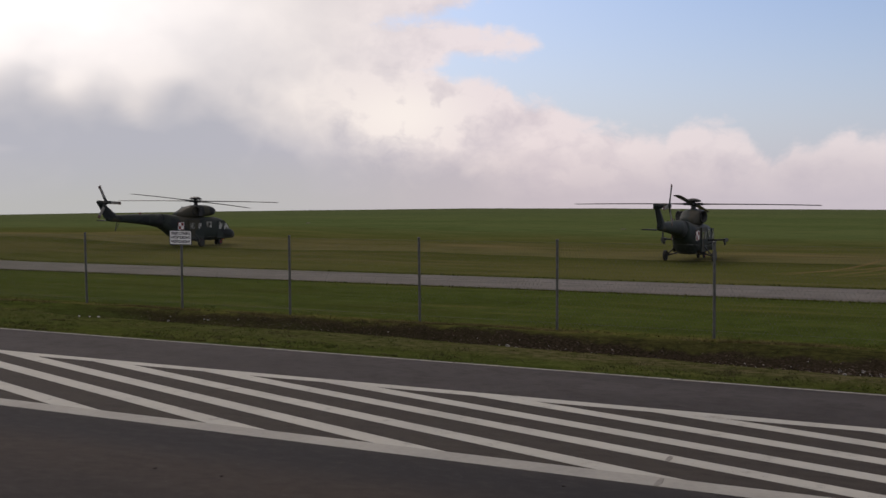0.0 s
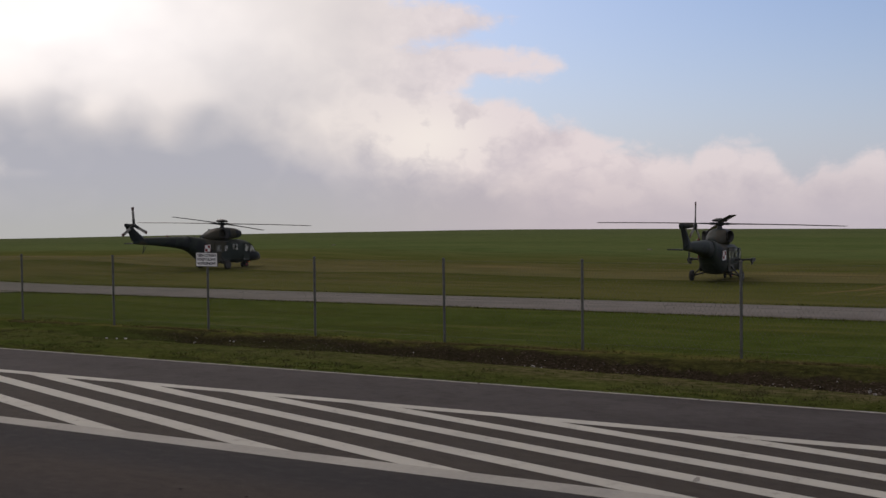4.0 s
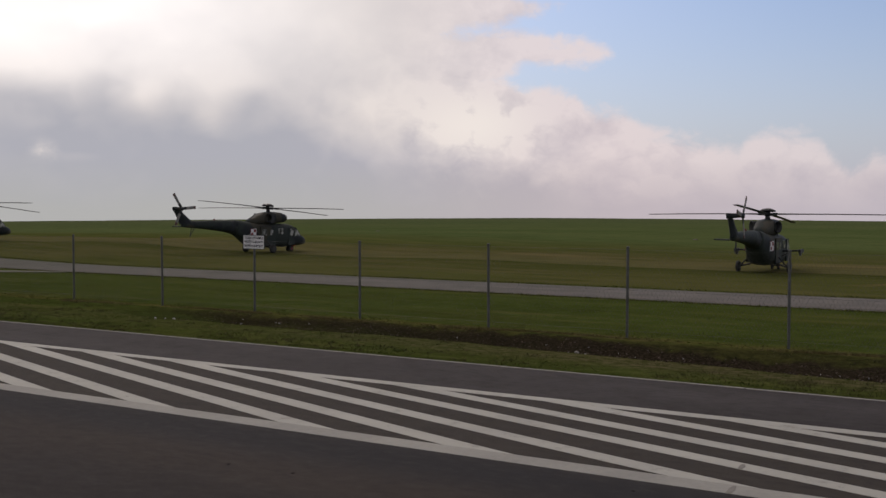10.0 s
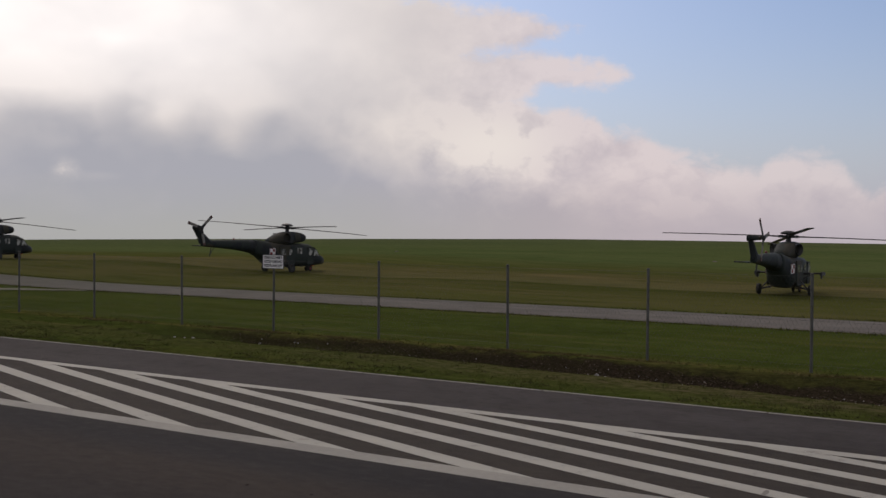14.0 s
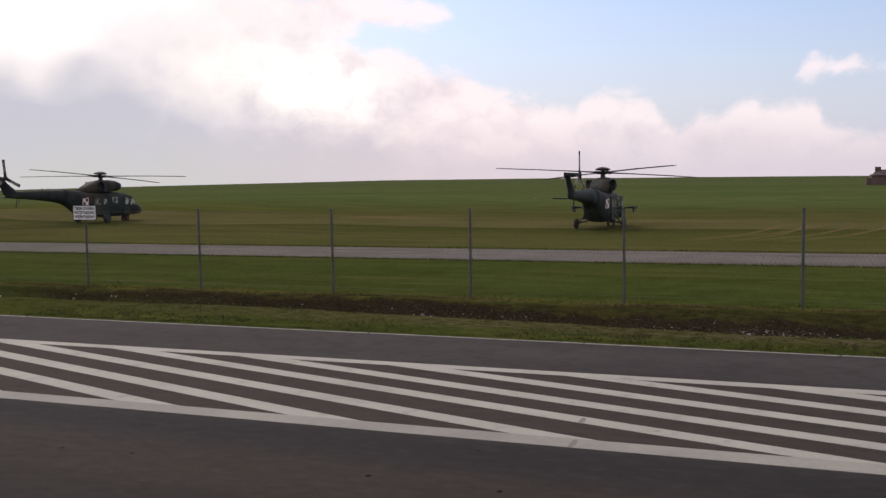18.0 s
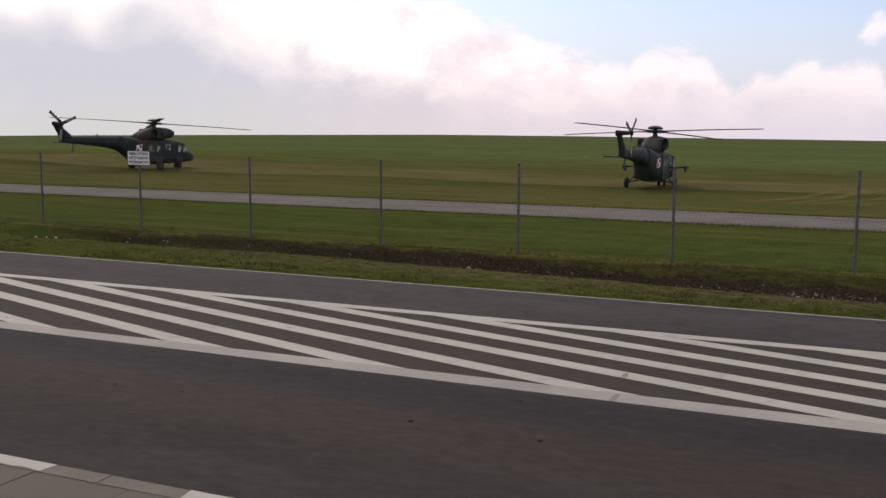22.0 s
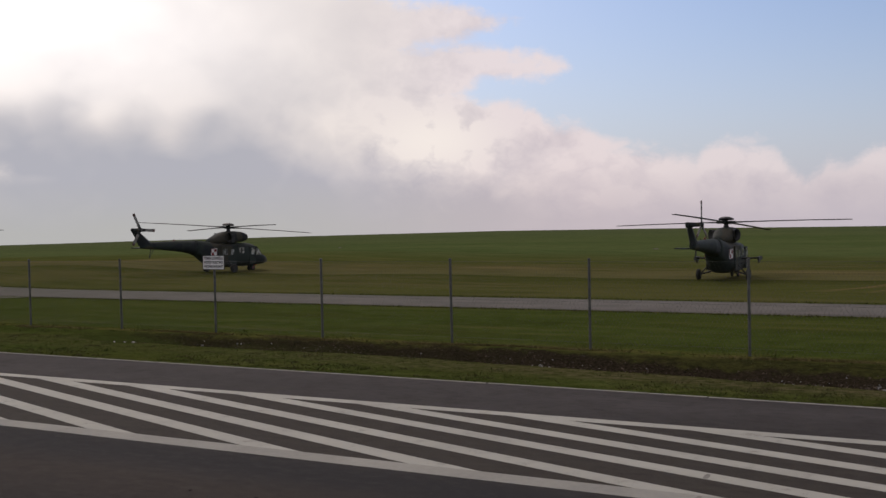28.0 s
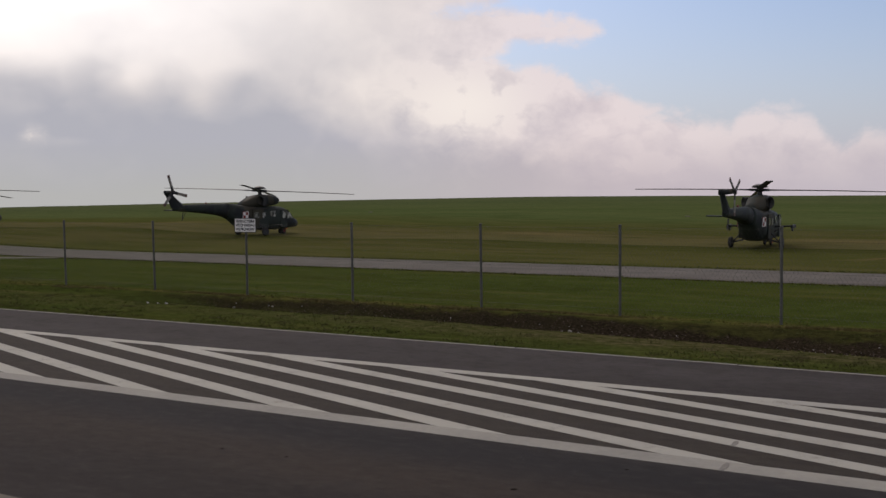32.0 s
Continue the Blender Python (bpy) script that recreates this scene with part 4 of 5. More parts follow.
def helicopter(m, label, pylons, group, hatch=False):
    h = empty("helicopter", m)
    tagged(h, label, "helicopter", group)
    part("fuselage", loft(bmesh.new(), [
        (4.14, 0.66, 1.00, 0.20), (4.06, 0.57, 1.12, 0.40), (3.78, 0.52, 1.26, 0.60), (3.38, 0.50, 1.42, 0.74), (3.14, 0.49, 1.54, 0.79),
        (2.56, 0.47, 2.10, 0.85), (2.34, 0.44, 2.24, 0.87), (1.9, 0.42, 2.34, 0.89), (0.6, 0.41, 2.38, 0.90), (-1.0, 0.42, 2.40, 0.89), (-1.9, 0.48, 2.46, 0.86),
        (-2.5, 0.70, 2.54, 0.77), (-3.0, 1.02, 2.62, 0.68), (-3.5, 1.36, 2.68, 0.59), (-4.0, 1.58, 2.70, 0.52)], 28, 2.9), CAMO, h, smooth=True)
    part("tail_boom", loft(bmesh.new(), [(-3.9, 1.55, 2.70, 0.535), (-4.8, 1.76, 2.70, 0.44), (-6.0, 1.92, 2.70, 0.35), (-7.5, 2.08, 2.68, 0.26), (-8.6, 2.16, 2.66, 0.18), (-9.1, 2.22, 2.60, 0.12)], 20, 2.5), CAMO, h, smooth=True)
    part("engine_cowling", loft(bmesh.new(), [
        (1.74, 2.60, 2.92, 0.36), (1.68, 2.52, 3.06, 0.52), (1.50, 2.46, 3.20, 0.62), (1.1, 2.42, 3.30, 0.68), (0.5, 2.36, 3.35, 0.70), (0.3, 2.24, 3.35, 0.70), (-0.3, 2.24, 3.34, 0.69),
        (-0.9, 2.24, 3.26, 0.64), (-1.4, 2.26, 3.10, 0.56), (-1.85, 2.30, 2.88, 0.47), (-2.3, 2.36, 2.66, 0.32)], 24, 2.8), CAMO, h, smooth=True)
    # swept fin with its fairing
    fin = bmesh.new()
    rings = []
    for x0, x1, z, w in ((-9.30, -7.75, 2.42, 0.19), (-9.52, -8.45, 2.90, 0.16), (-9.76, -8.98, 3.30, 0.14), (-9.98, -9.30, 3.62, 0.12), (-9.94, -9.40, 3.74, 0.07)):
        rings.append([fin.verts.new(p) for p in ((x1, 0, z), (x1 - 0.25 * (x1 - x0), w, z), (x1 - 0.6 * (x1 - x0), w, z), (x0, 0.02, z), (x0, -0.02, z), (x1 - 0.6 * (x1 - x0), -w, z), (x1 - 0.25 * (x1 - x0), -w, z))])
    for r, s in zip(rings, rings[1:]):
        for i in range(7):
            fin.faces.new((r[i], r[(i + 1) % 7], s[(i + 1) % 7], s[i]))
    fin.faces.new(rings[0][::-1])
    fin.faces.new(rings[-1])
    part("tail_fin", fin, CAMO, h)
    part("gearbox_fairing", tube(bmesh.new(), (-9.68, 0.14, 3.60), (-9.70, -0.64, 3.62), 0.17, 0.11, 14), CAMO, h)
    part("stabiliser", plate(bmesh.new(), [(-8.45, 0.10, 2.28), (-9.25, 0.10, 2.28), (-9.2, 0.98, 2.30), (-8.75, 0.98, 2.30)], 0.07), CAMO, h)
    # cabin glazing and doors, right and left
    for s in (-1, 1):
        y = s * 0.885

        def panel(name, x0, x1, z0, z1, mat, out=0.012, sub=None, label=""):
            b = boxed(x0, x1, y - 0.03, y + 0.03, z0, z1, 0.012, Matrix.Translation((0, s * out, 0)))
            return part(name, b, mat, sub or h, label)
        door = panel("sliding_door", -1.72, 0.02, 0.62, 2.16, CAMO, 0.002)
        panel("door_window", -1.60, -1.02, 1.44, 1.92, GLASS, 0.014, door)
        panel("door_window", -0.62, -0.30, 1.44, 1.88, GLASS, 0.014, door)
        panel("door_rail", -2.0, 0.6, 2.17, 2.21, DARK, 0.015)
        for x0, x1 in ((0.30, 0.54), (0.60, 0.86)):
            panel("cabin_window", x0, x1, 1.50, 1.98, GLASS, 0.012)
        crew = panel("crew_door", 1.50, 2.25, 0.60, 2.04, CAMO, -0.016)
        panel("door_window", 1.72, 2.18, 1.36, 1.94, GLASS, -0.002, crew)
        part("quarter_window", plate(bmesh.new(), [(2.34, s * 0.875, 1.30), (3.06, s * 0.806, 1.28), (2.62, s * 0.850, 1.82), (2.36, s * 0.875, 1.92)], s * 0.03), GLASS, h)
        part("windscreen", plate(bmesh.new(), [(3.14, s * 0.03, 1.56), (3.10, s * 0.68, 1.52), (2.58, s * 0.70, 2.03), (2.58, s * 0.03, 2.10)], -s * 0.045), SCREEN, h)
        part("exhaust", spun(bmesh.new(), [(0.24, -0.25), (0.27, 0.30), (0.285, 0.36), (0.25, 0.37), (0.21, 0.0), (0.02, -0.02)], 20, m=Matrix.Translation((-0.52, s * 0.58, 2.86)) @ Matrix.Diagonal((1, 1, 1.35, 1)) @ Vector((-0.72, s * 0.70, 0.0)).to_track_quat("Z", "Y").to_matrix().to_4x4()), DARK, h, smooth=True)
        part("exhaust_shroud", boxed(-0.42, 0.06, s * 0.68 - 0.06, s * 0.68 + 0.06, 2.42, 3.10, 0.04), DARK, h)
        part("air_intake", spun(bmesh.new(), [(0.24, 0.0), (0.25, 0.10), (0.19, 0.11), (0.17, 0.02)], 16, m=Matrix.Translation((1.56, s * 0.34, 2.84)) @ Matrix.Rotation(radians(90), 4, "Y")), DARK, h, smooth=True)
        # main leg: slanting strut, wheel with rim
        leg = part("main_leg", tube(tube(bmesh.new(), (-0.95, s * 0.55, 0.62), (-1.0, s * 1.48, 0.34), 0.055), (-0.98, s * 0.75, 1.15), (-1.0, s * 1.42, 0.40), 0.045), DARK, h)
        part("tyre", spun(bmesh.new(), [(0.20, -0.12), (0.31, -0.11), (0.345, -0.05), (0.345, 0.05), (0.31, 0.11), (0.20, 0.12)], 22, "Y", Matrix.Translation((-1.0, s * 1.57, 0.345))), RUBBER, leg, smooth=False)
        part("wheel_rim", spun(bmesh.new(), [(0.05, -0.125), (0.18, -0.128), (0.19, 0.0), (0.18, 0.128), (0.05, 0.125)], 16, "Y", Matrix.Translation((-1.0, s * 1.57, 0.345))), DARK, leg)
        # chequered marking
        slant = Matrix.Translation((-2.42, s * 0.795, 1.70)) @ Matrix.Rotation(radians(s * 9.5), 4, "Z") @ Matrix.Diagonal((0.86, 1, 0.92, 1))
        mark = part("marking", boxed(-0.31, 0.31, -0.02, 0.02, -0.31, 0.31, m=slant), WHITE, h, "red and white chequered square")
        for dx, dz in ((-1, -1), (-1, 1), (1, -1), (1, 1)):
            red = (dx * dz > 0) == (s < 0)
            q, r = dx * 0.145, dz * 0.145
            w = 0.125 if red else 0.14
            part("check", boxed(q - w, q + w, min(0, s * 0.03), max(0, s * 0.03), r - w, r + w, m=slant), RED if red else WHITE, mark)
            part("rim", boxed(dx * 0.305 - 0.02, dx * 0.305 + 0.02, min(0, s * 0.028), max(0, s * 0.028), min(0, dz * 0.32), max(0, dz * 0.32), m=slant), WHITE if red else RED, mark)
            part("rim", boxed(min(0, dx * 0.285), max(0, dx * 0.285), min(0, s * 0.028), max(0, s * 0.028), dz * 0.305 - 0.02, dz * 0.305 + 0.02, m=slant), WHITE if red else RED, mark)
        for x in (-1.02, 0.60):
            part("footstep", boxed(x, x + 0.3, s * 0.9 - 0.06, s * 0.9 + 0.06, 0.42, 0.46, 0.01), DARK, h)
        if pylons:
            arm = part("stores_arm", tube(tube(bmesh.new(), (0.35, s * 0.8, 1.30), (0.35, s * 2.05, 1.36), 0.06), (0.0, s * 0.8, 0.95), (0.35, s * 1.5, 1.32), 0.04), DARK, h)
            part("rack", boxed(-0.15, 0.95, s * 2.02 - 0.07, s * 2.02 + 0.07, 1.20, 1.44, 0.03), DARK, arm)
            part("shackle", boxed(0.2, 0.5, s * 1.98 - 0.05, s * 1.98 + 0.05, 1.02, 1.20, 0.02), DARK, arm)
    part("windscreen_post", boxed(-0.03, 0.03, -0.03, 0.03, 0.0, 0.75, 0.0, Matrix.Translation((3.17, 0, 1.52)) @ Matrix.Rotation(radians(-44), 4, "Y")), CAMO, h)
    # twin nose wheels with an orange cover
    nose = part("nose_leg", tube(tube(bmesh.new(), (2.5, 0, 0.70), (2.55, 0, 0.24), 0.06), (2.55, -0.22, 0.24), (2.55, 0.22, 0.24), 0.035), DARK, h)
    for s in (-1, 1):
        part("tyre", spun(bmesh.new(), [(0.12, -0.07), (0.21, -0.065), (0.235, -0.03), (0.235, 0.03), (0.21, 0.065), (0.12, 0.07)], 18, "Y", Matrix.Translation((2.55, s * 0.20, 0.235))), RUBBER, nose)
        part("wheel_cover", spun(bmesh.new(), [(0.04, 0.0), (0.115, 0.005), (0.13, 0.03), (0.04, 0.035)], 14, "Y", Matrix.Translation((2.55, s * 0.255 - (0.0 if s > 0 else 0.035), 0.235))), RED, nose, "red wheel disc")
    part("nose_lamp", boxed(2.72, 2.95, -0.30, 0.30, 0.40, 0.52, 0.03), ORANGE, h, "orange cover under the nose")
    part("tail_bumper", tube(tube(bmesh.new(), (-8.15, 0, 2.15), (-8.30, 0, 1.45), 0.03), (-7.85, 0, 2.12), (-8.28, 0, 1.52), 0.02), DARK, h)
    for x, z, hh in ((-5.2, 2.70, 0.16), (-6.9, 2.68, 0.14), (-3.0, 2.62, 0.18)):
        part("antenna", tube(bmesh.new(), (x, 0, z - 0.03), (x - 0.06, 0, z + hh), 0.018, 0.006, 6), DARK, h)
    part("beacon", spun(bmesh.new(), [(0.08, 2.66), (0.08, 2.76), (0.05, 2.82), (0.01, 2.84)], 12, m=Matrix.Translation((-5.85, 0, 0))), BEACON, h, "red warning beacon", smooth=True)
    part("mast", tube(bmesh.new(), (0, 0, 3.15), (0.03, 0, 3.60), 0.22, 0.13, 14), DARK, h)
    if hatch:
        for x0, x1 in ((-4.15, -3.90), (-3.42, -2.86)):
            part("hatch_panel", boxed(x0, x1, -0.80, -0.74, 1.62, 2.48, 0.02), HATCH, h, "pale grey open hatch panel")
        part("hatch_opening", boxed(-3.88, -3.44, -0.77, -0.70, 1.70, 2.40, 0.01), DARK, h, "dark hatch opening")
    # rotors
    rotor = part("main_rotor", spun(spun(bmesh.new(), [(0.10, -0.14), (0.24, -0.10), (0.28, 0.0), (0.24, 0.08), (0.12, 0.10)], 16), [(0.10, 0.06), (0.14, 0.13), (0.44, 0.15), (0.50, 0.19), (0.47, 0.25), (0.34, 0.32), (0.18, 0.36), (0.05, 0.37)], 22), DARK, h, "dark rotor hub with a round damper cap")
    first = part("rotor_blade", rot_blade(), BLADE, rotor)
    for i in range(1, 4):
        shared("rotor_blade", first, rotor, pose(0, 0, 0, 0, 0, 90 * i))
    grip = part("blade_grip", boxed(0.15, 0.62, -0.09, 0.09, -0.08, 0.08, 0.02), DARK, rotor)
    for i in range(1, 4):
        shared("blade_grip", grip, rotor, pose(0, 0, 0, 0, 0, 90 * i))
    tail = part("tail_rotor", spun(bmesh.new(), [(0.05, -0.12), (0.15, -0.08), (0.16, 0.04), (0.06, 0.08)], 12, "Y"), DARK, h, "three-bladed tail rotor")
    tb = part("tail_blade", boxed(0.12, 1.33, -0.018, 0.018, -0.11, 0.11, 0.008), BAND_PALE, tail, "pale banded blade")
    tt = part("tip_band", boxed(1.14, 1.345, -0.021, 0.021, -0.115, 0.115, 0.008), BAND_RED, tail, "dark red tip")
    tm = part("dark_band", boxed(0.10, 0.44, -0.021, 0.021, -0.115, 0.115, 0.008), DARK, tail)
    for i in (1, 2):
        for nm, o in (("tail_blade", tb), ("tip_band", tt), ("dark_band", tm)):
            shared(nm, o, tail, pose(0, 0, 0, 0, 120 * i, 0))
    return h, rotor, tail


def stand(x, y, heading):
    return pose(x, y, float(height(x, y)) + 0.005, 0, 0, heading)


HELI = [
    helicopter(stand(-55.2, 65.25, 85), "dark green transport helicopter on the grass, rotors turning", False, "parked helicopters"),
    helicopter(stand(-14.85, 66.35, 90.5), "dark green transport helicopter with side arms, rotors turning", True, "parked helicopters"),
    helicopter(stand(-88.02, 60.95, 96.0), "dark green transport helicopter, pale hatch open, behind a lorry", False, "parked helicopters", True),
]


# ---------------------------------------------------------------- lorry
def make_truck():
    k = empty("army_truck", stand(-59.7, 37.0, 3))
    tagged(k, "dark green army truck with roof beacon, lights on", "truck")
    # x forward, front axle at the origin
    part("cab", loft(bmesh.new(), [(1.10, 0.75, 1.45, 1.05), (1.06, 0.70, 1.62, 1.14), (0.98, 0.68, 2.05, 1.16), (0.72, 0.68, 2.62, 1.12), (0.55, 0.68, 2.70, 1.12), (-0.7, 0.68, 2.72, 1.14), (-0.8, 0.70, 2.64, 1.12)], 28, 5.0), TRUCK, k, smooth=False)
    for s in (-1, 1):
        part("windscreen", plate(bmesh.new(), [(1.07, s * 0.04, 1.90), (1.06, s * 1.02, 1.90), (0.84, s * 1.00, 2.50), (0.84, s * 0.04, 2.50)], -s * 0.05), DIM, k)
        part("windscreen_wiper", tube(bmesh.new(), (1.125, s * 0.15, 1.93), (1.10, s * 0.72, 2.02), 0.018, n=6), DARK, k)
        # white strips added for the dashboard's reflection low in the windscreen
        part("dash_reflection", boxed(1.085, 1.15, s * 0.55 - 0.36, s * 0.55 + 0.34, 1.90, 1.965, 0.01), WHITE, k, "pale strip for the dashboard reflection under the windscreen")
        door = part("door", boxed(-0.62, 0.55, s * 1.145 - 0.02, s * 1.145 + 0.02, 0.95, 2.5, 0.015), TRUCK, k)
        part("door_window", boxed(-0.45, 0.45, s * 1.165 - 0.012, s * 1.165 + 0.012, 1.75, 2.38, 0.01), GLASS, door)
        part("headlight", spun(bmesh.new(), [(0.10, 0.0), (0.11, 0.05), (0.08, 0.08), (0.02, 0.09)], 16, m=Matrix.Translation((1.08, s * 0.84, 1.14)) @ Matrix.Rotation(radians(90), 4, "Y")), LAMP, k, "round white headlight", smooth=True)
        part("mirror", tube(boxed(1.02, 1.08, s * 1.42 - 0.12, s * 1.42 + 0.12, 1.75, 2.2, 0.02), (0.9, s * 1.1, 2.3), (1.05, s * 1.42, 2.1), 0.02), DARK, k)
        for ax in (-0.15, -3.3, -4.5):
            part("tyre", spun(bmesh.new(), [(0.30, -0.16), (0.52, -0.16), (0.58, -0.10), (0.58, 0.10), (0.52, 0.16), (0.30, 0.16)], 24, "Y", Matrix.Translation((ax, s * 0.95, 0.58))), RUBBER, k)
            part("wheel_rim", spun(bmesh.new(), [(0.08, -0.17), (0.28, -0.165), (0.3, 0.0), (0.28, 0.165), (0.08, 0.17)], 16, "Y", Matrix.Translation((ax, s * 0.95, 0.58))), TRUCK, k)
        part("mudguard", boxed(-0.85, 0.6, s * 0.98 - 0.2, s * 0.98 + 0.2, 1.17, 1.27, 0.03), TRUCK, k)
    part("bumper", boxed(1.02, 1.26, -1.18, 1.18, 0.55, 0.85, 0.03), DARK, k)
    part("grille", boxed(1.06, 1.13, -0.55, 0.55, 0.95, 1.42, 0.02), DARK, k)
    part("warning_panel", boxed(1.27, 1.29, 0.42, 0.86, 0.66, 1.04, 0.005), ORANGE, k, "orange warning panel")
    part("roof_beacon", spun(bmesh.new(), [(0.09, 2.70), (0.09, 2.78), (0.075, 2.80), (0.06, 2.96), (0.01, 2.98)], 12, m=Matrix.Translation((0.1, 0.25, 0))), RED, k, "red roof beacon")
    part("frame", boxed(-5.4, 1.0, -0.45, 0.45, 0.62, 0.85), DARK, k)
    part("load_body", boxed(-5.6, -0.95, -1.2, 1.2, 1.02, 2.70, 0.10), CANVAS, k, "dark canvas-covered load body")
    part("load_bed", boxed(-5.62, -0.93, -1.22, 1.22, 0.88, 1.12, 0.02), TRUCK, k)
    grown = {o.data for o in k.children_recursive}
    for me in grown:
        me.transform(Matrix.Scale(1.12, 4))
    return k


make_truck()


# ---------------------------------------------------------------- old brick hut on the far side of the field
def make_hut():
    x, y = 8.6, 190.0
    z = float(height(x, y)) - 0.2
    hut = empty("brick_hut", pose(x, y, z, 0, 0, 3))
    tagged(hut, "small old brown brick hut with chimney, far across field", "hut")
    b = boxed(-4.2, 9.0, 0, 4.4, 0, 2.0)
    part("wall", b, BRICK, hut)
    r = bmesh.new()
    vs = [r.verts.new(p) for p in ((-3.9, -0.3, 1.9), (9.3, -0.3, 1.9), (9.3, 4.7, 1.9), (-3.9, 4.7, 1.9), (-3.2, 2.2, 2.85), (9.3, 2.2, 2.85))]
    for f in ((0, 1, 5, 4), (2, 3, 4, 5), (0, 4, 3), (1, 2, 5), (3, 2, 1, 0)):
        r.faces.new([vs[i] for i in f])
    part("roof", r, SLATE, hut)
    part("chimney", boxed(-3.5, -2.6, 1.5, 2.4, 1.8, 3.35, 0.04), BRICK, hut)
    part("lean_to", boxed(-5.0, -4.15, 0.4, 3.6, 0, 1.5, 0.05), BRICK, hut)
    for xx in (-1.5, 2.0, 5.5):
        w = part("window", boxed(xx, xx + 0.9, -0.03, 0.06, 0.8, 1.6), DARK, hut)
        part("sill", boxed(xx - 0.08, xx + 0.98, -0.08, 0.02, 0.72, 0.80), KERB, w)


make_hut()


def make_markers():
    first = None
    for x, y in ((-88.0, 130.0), (-35.0, 119.0)):
        m = empty("airfield_marker", pose(x, y, float(height(x, y)), 0, 0, 12))
        tagged(m, "low pale weathered marker board on the grass", "marker", "airfield markers")
        part("board", plate(bmesh.new(), [(-0.28, -0.10, 0.05), (0.28, -0.10, 0.05), (0.28, 0.08, 0.13), (-0.28, 0.08, 0.13)], 0.02), KERB, m)
        for s in (-0.26, 0.26):
            part("foot", boxed(s - 0.02, s + 0.02, -0.08, 0.08, -0.05, 0.10), DARK, m)


make_markers()


def blot(rng, r, n=12):
    b = bmesh.new()
    b.faces.new([b.verts.new((r * rng.uniform(0.6, 1.2) * math.cos(i * math.tau / n), r * rng.uniform(0.6, 1.2) * math.sin(i * math.tau / n), 0)) for i in range(n)])
    g = bmesh.ops.extrude_face_region(b, geom=list(b.faces))
    bmesh.ops.translate(b, vec=(0, 0, -0.003), verts=[v for v in g["geom"] if isinstance(v, bmesh.types.BMVert)])
    return b


def make_road_marks():
    rng = random.Random(21)
    for x, y, r in ((-7.88, 8.56, 0.022), (-7.0, 8.62, 0.02), (-4.26, 8.70, 0.03), (-2.9, 8.65, 0.03), (-3.53, 9.86, 0.02)):
        o = part("tar_spot", blot(rng, r), SPOT, m=pose(x, y, 0.004))
        tagged(o, "small dark tar spot on the asphalt", "tar spot", "tar spots on the road")
    # worn dirty smudges where a crack runs under the paint
    for x, y, wide, deep in ((-2.66, 10.42, 0.03, 0.30), (-2.80, 11.42, 0.03, 0.20)):
        b = bmesh.new()
        vs = [b.verts.new((x + dx, y + dy, 0)) for dx, dy in ((-wide, -deep / 2), (wide * 0.6, -deep / 2), (wide, 0.0), (wide * 0.2, deep / 2), (-wide, deep / 2), (-wide * 1.3, 0.03))]
        b.faces.new(vs)
        g = bmesh.ops.extrude_face_region(b, geom=list(b.faces))
        bmesh.ops.translate(b, vec=(0, 0, -0.003), verts=[v for v in g["geom"] if isinstance(v, bmesh.types.BMVert)])
        tagged(part("worn_patch", b, TAR, m=pose(0, 0, 0.0085)), "small dirty worn patch on the white paint", "stain", "worn patches")


make_road_marks()


# ---------------------------------------------------------------- verge: grass blades, stones, dead leaves
def blade_mesh(name, x, y, tall, wide, lean, mat, label, category):
    """Many single blades of grass on the ground in one mesh."""
    n = len(x)
    rng = np.random.default_rng(n)
    z = height(x, y) - 0.01
    turn, w = rng.uniform(0, np.pi, n), rng.uniform(*wide, n)
    off = rng.normal(0, lean, (n, 2))
    a = np.stack([x - w * np.cos(turn), y - w * np.sin(turn), z], 1)
    b = np.stack([x + w * np.cos(turn), y + w * np.sin(turn), z], 1)
    c = np.stack([x + off[:, 0], y + off[:, 1], z + tall], 1)
    v = np.stack([a, b, c], 1).reshape(-1, 3)
    me = bpy.data.meshes.new(name)
    me.vertices.add(len(v))
    me.vertices.foreach_set("co", v.ravel())
    me.loops.add(len(v))
    me.loops.foreach_set("vertex_index", np.arange(len(v)))
    me.polygons.add(n)
    me.polygons.foreach_set("loop_start", np.arange(0, len(v), 3))
    me.update()
    me.validate()
    me.materials.append(mat)
    tagged(new(name, me), label, category, kind="stuff")


def lip_at(x):
    """The top of the ditch's far bank."""
    return 22.02 + 0.16 * np.sin(x * 0.55 + 0.4) + 0.09 * np.sin(x * 1.7)


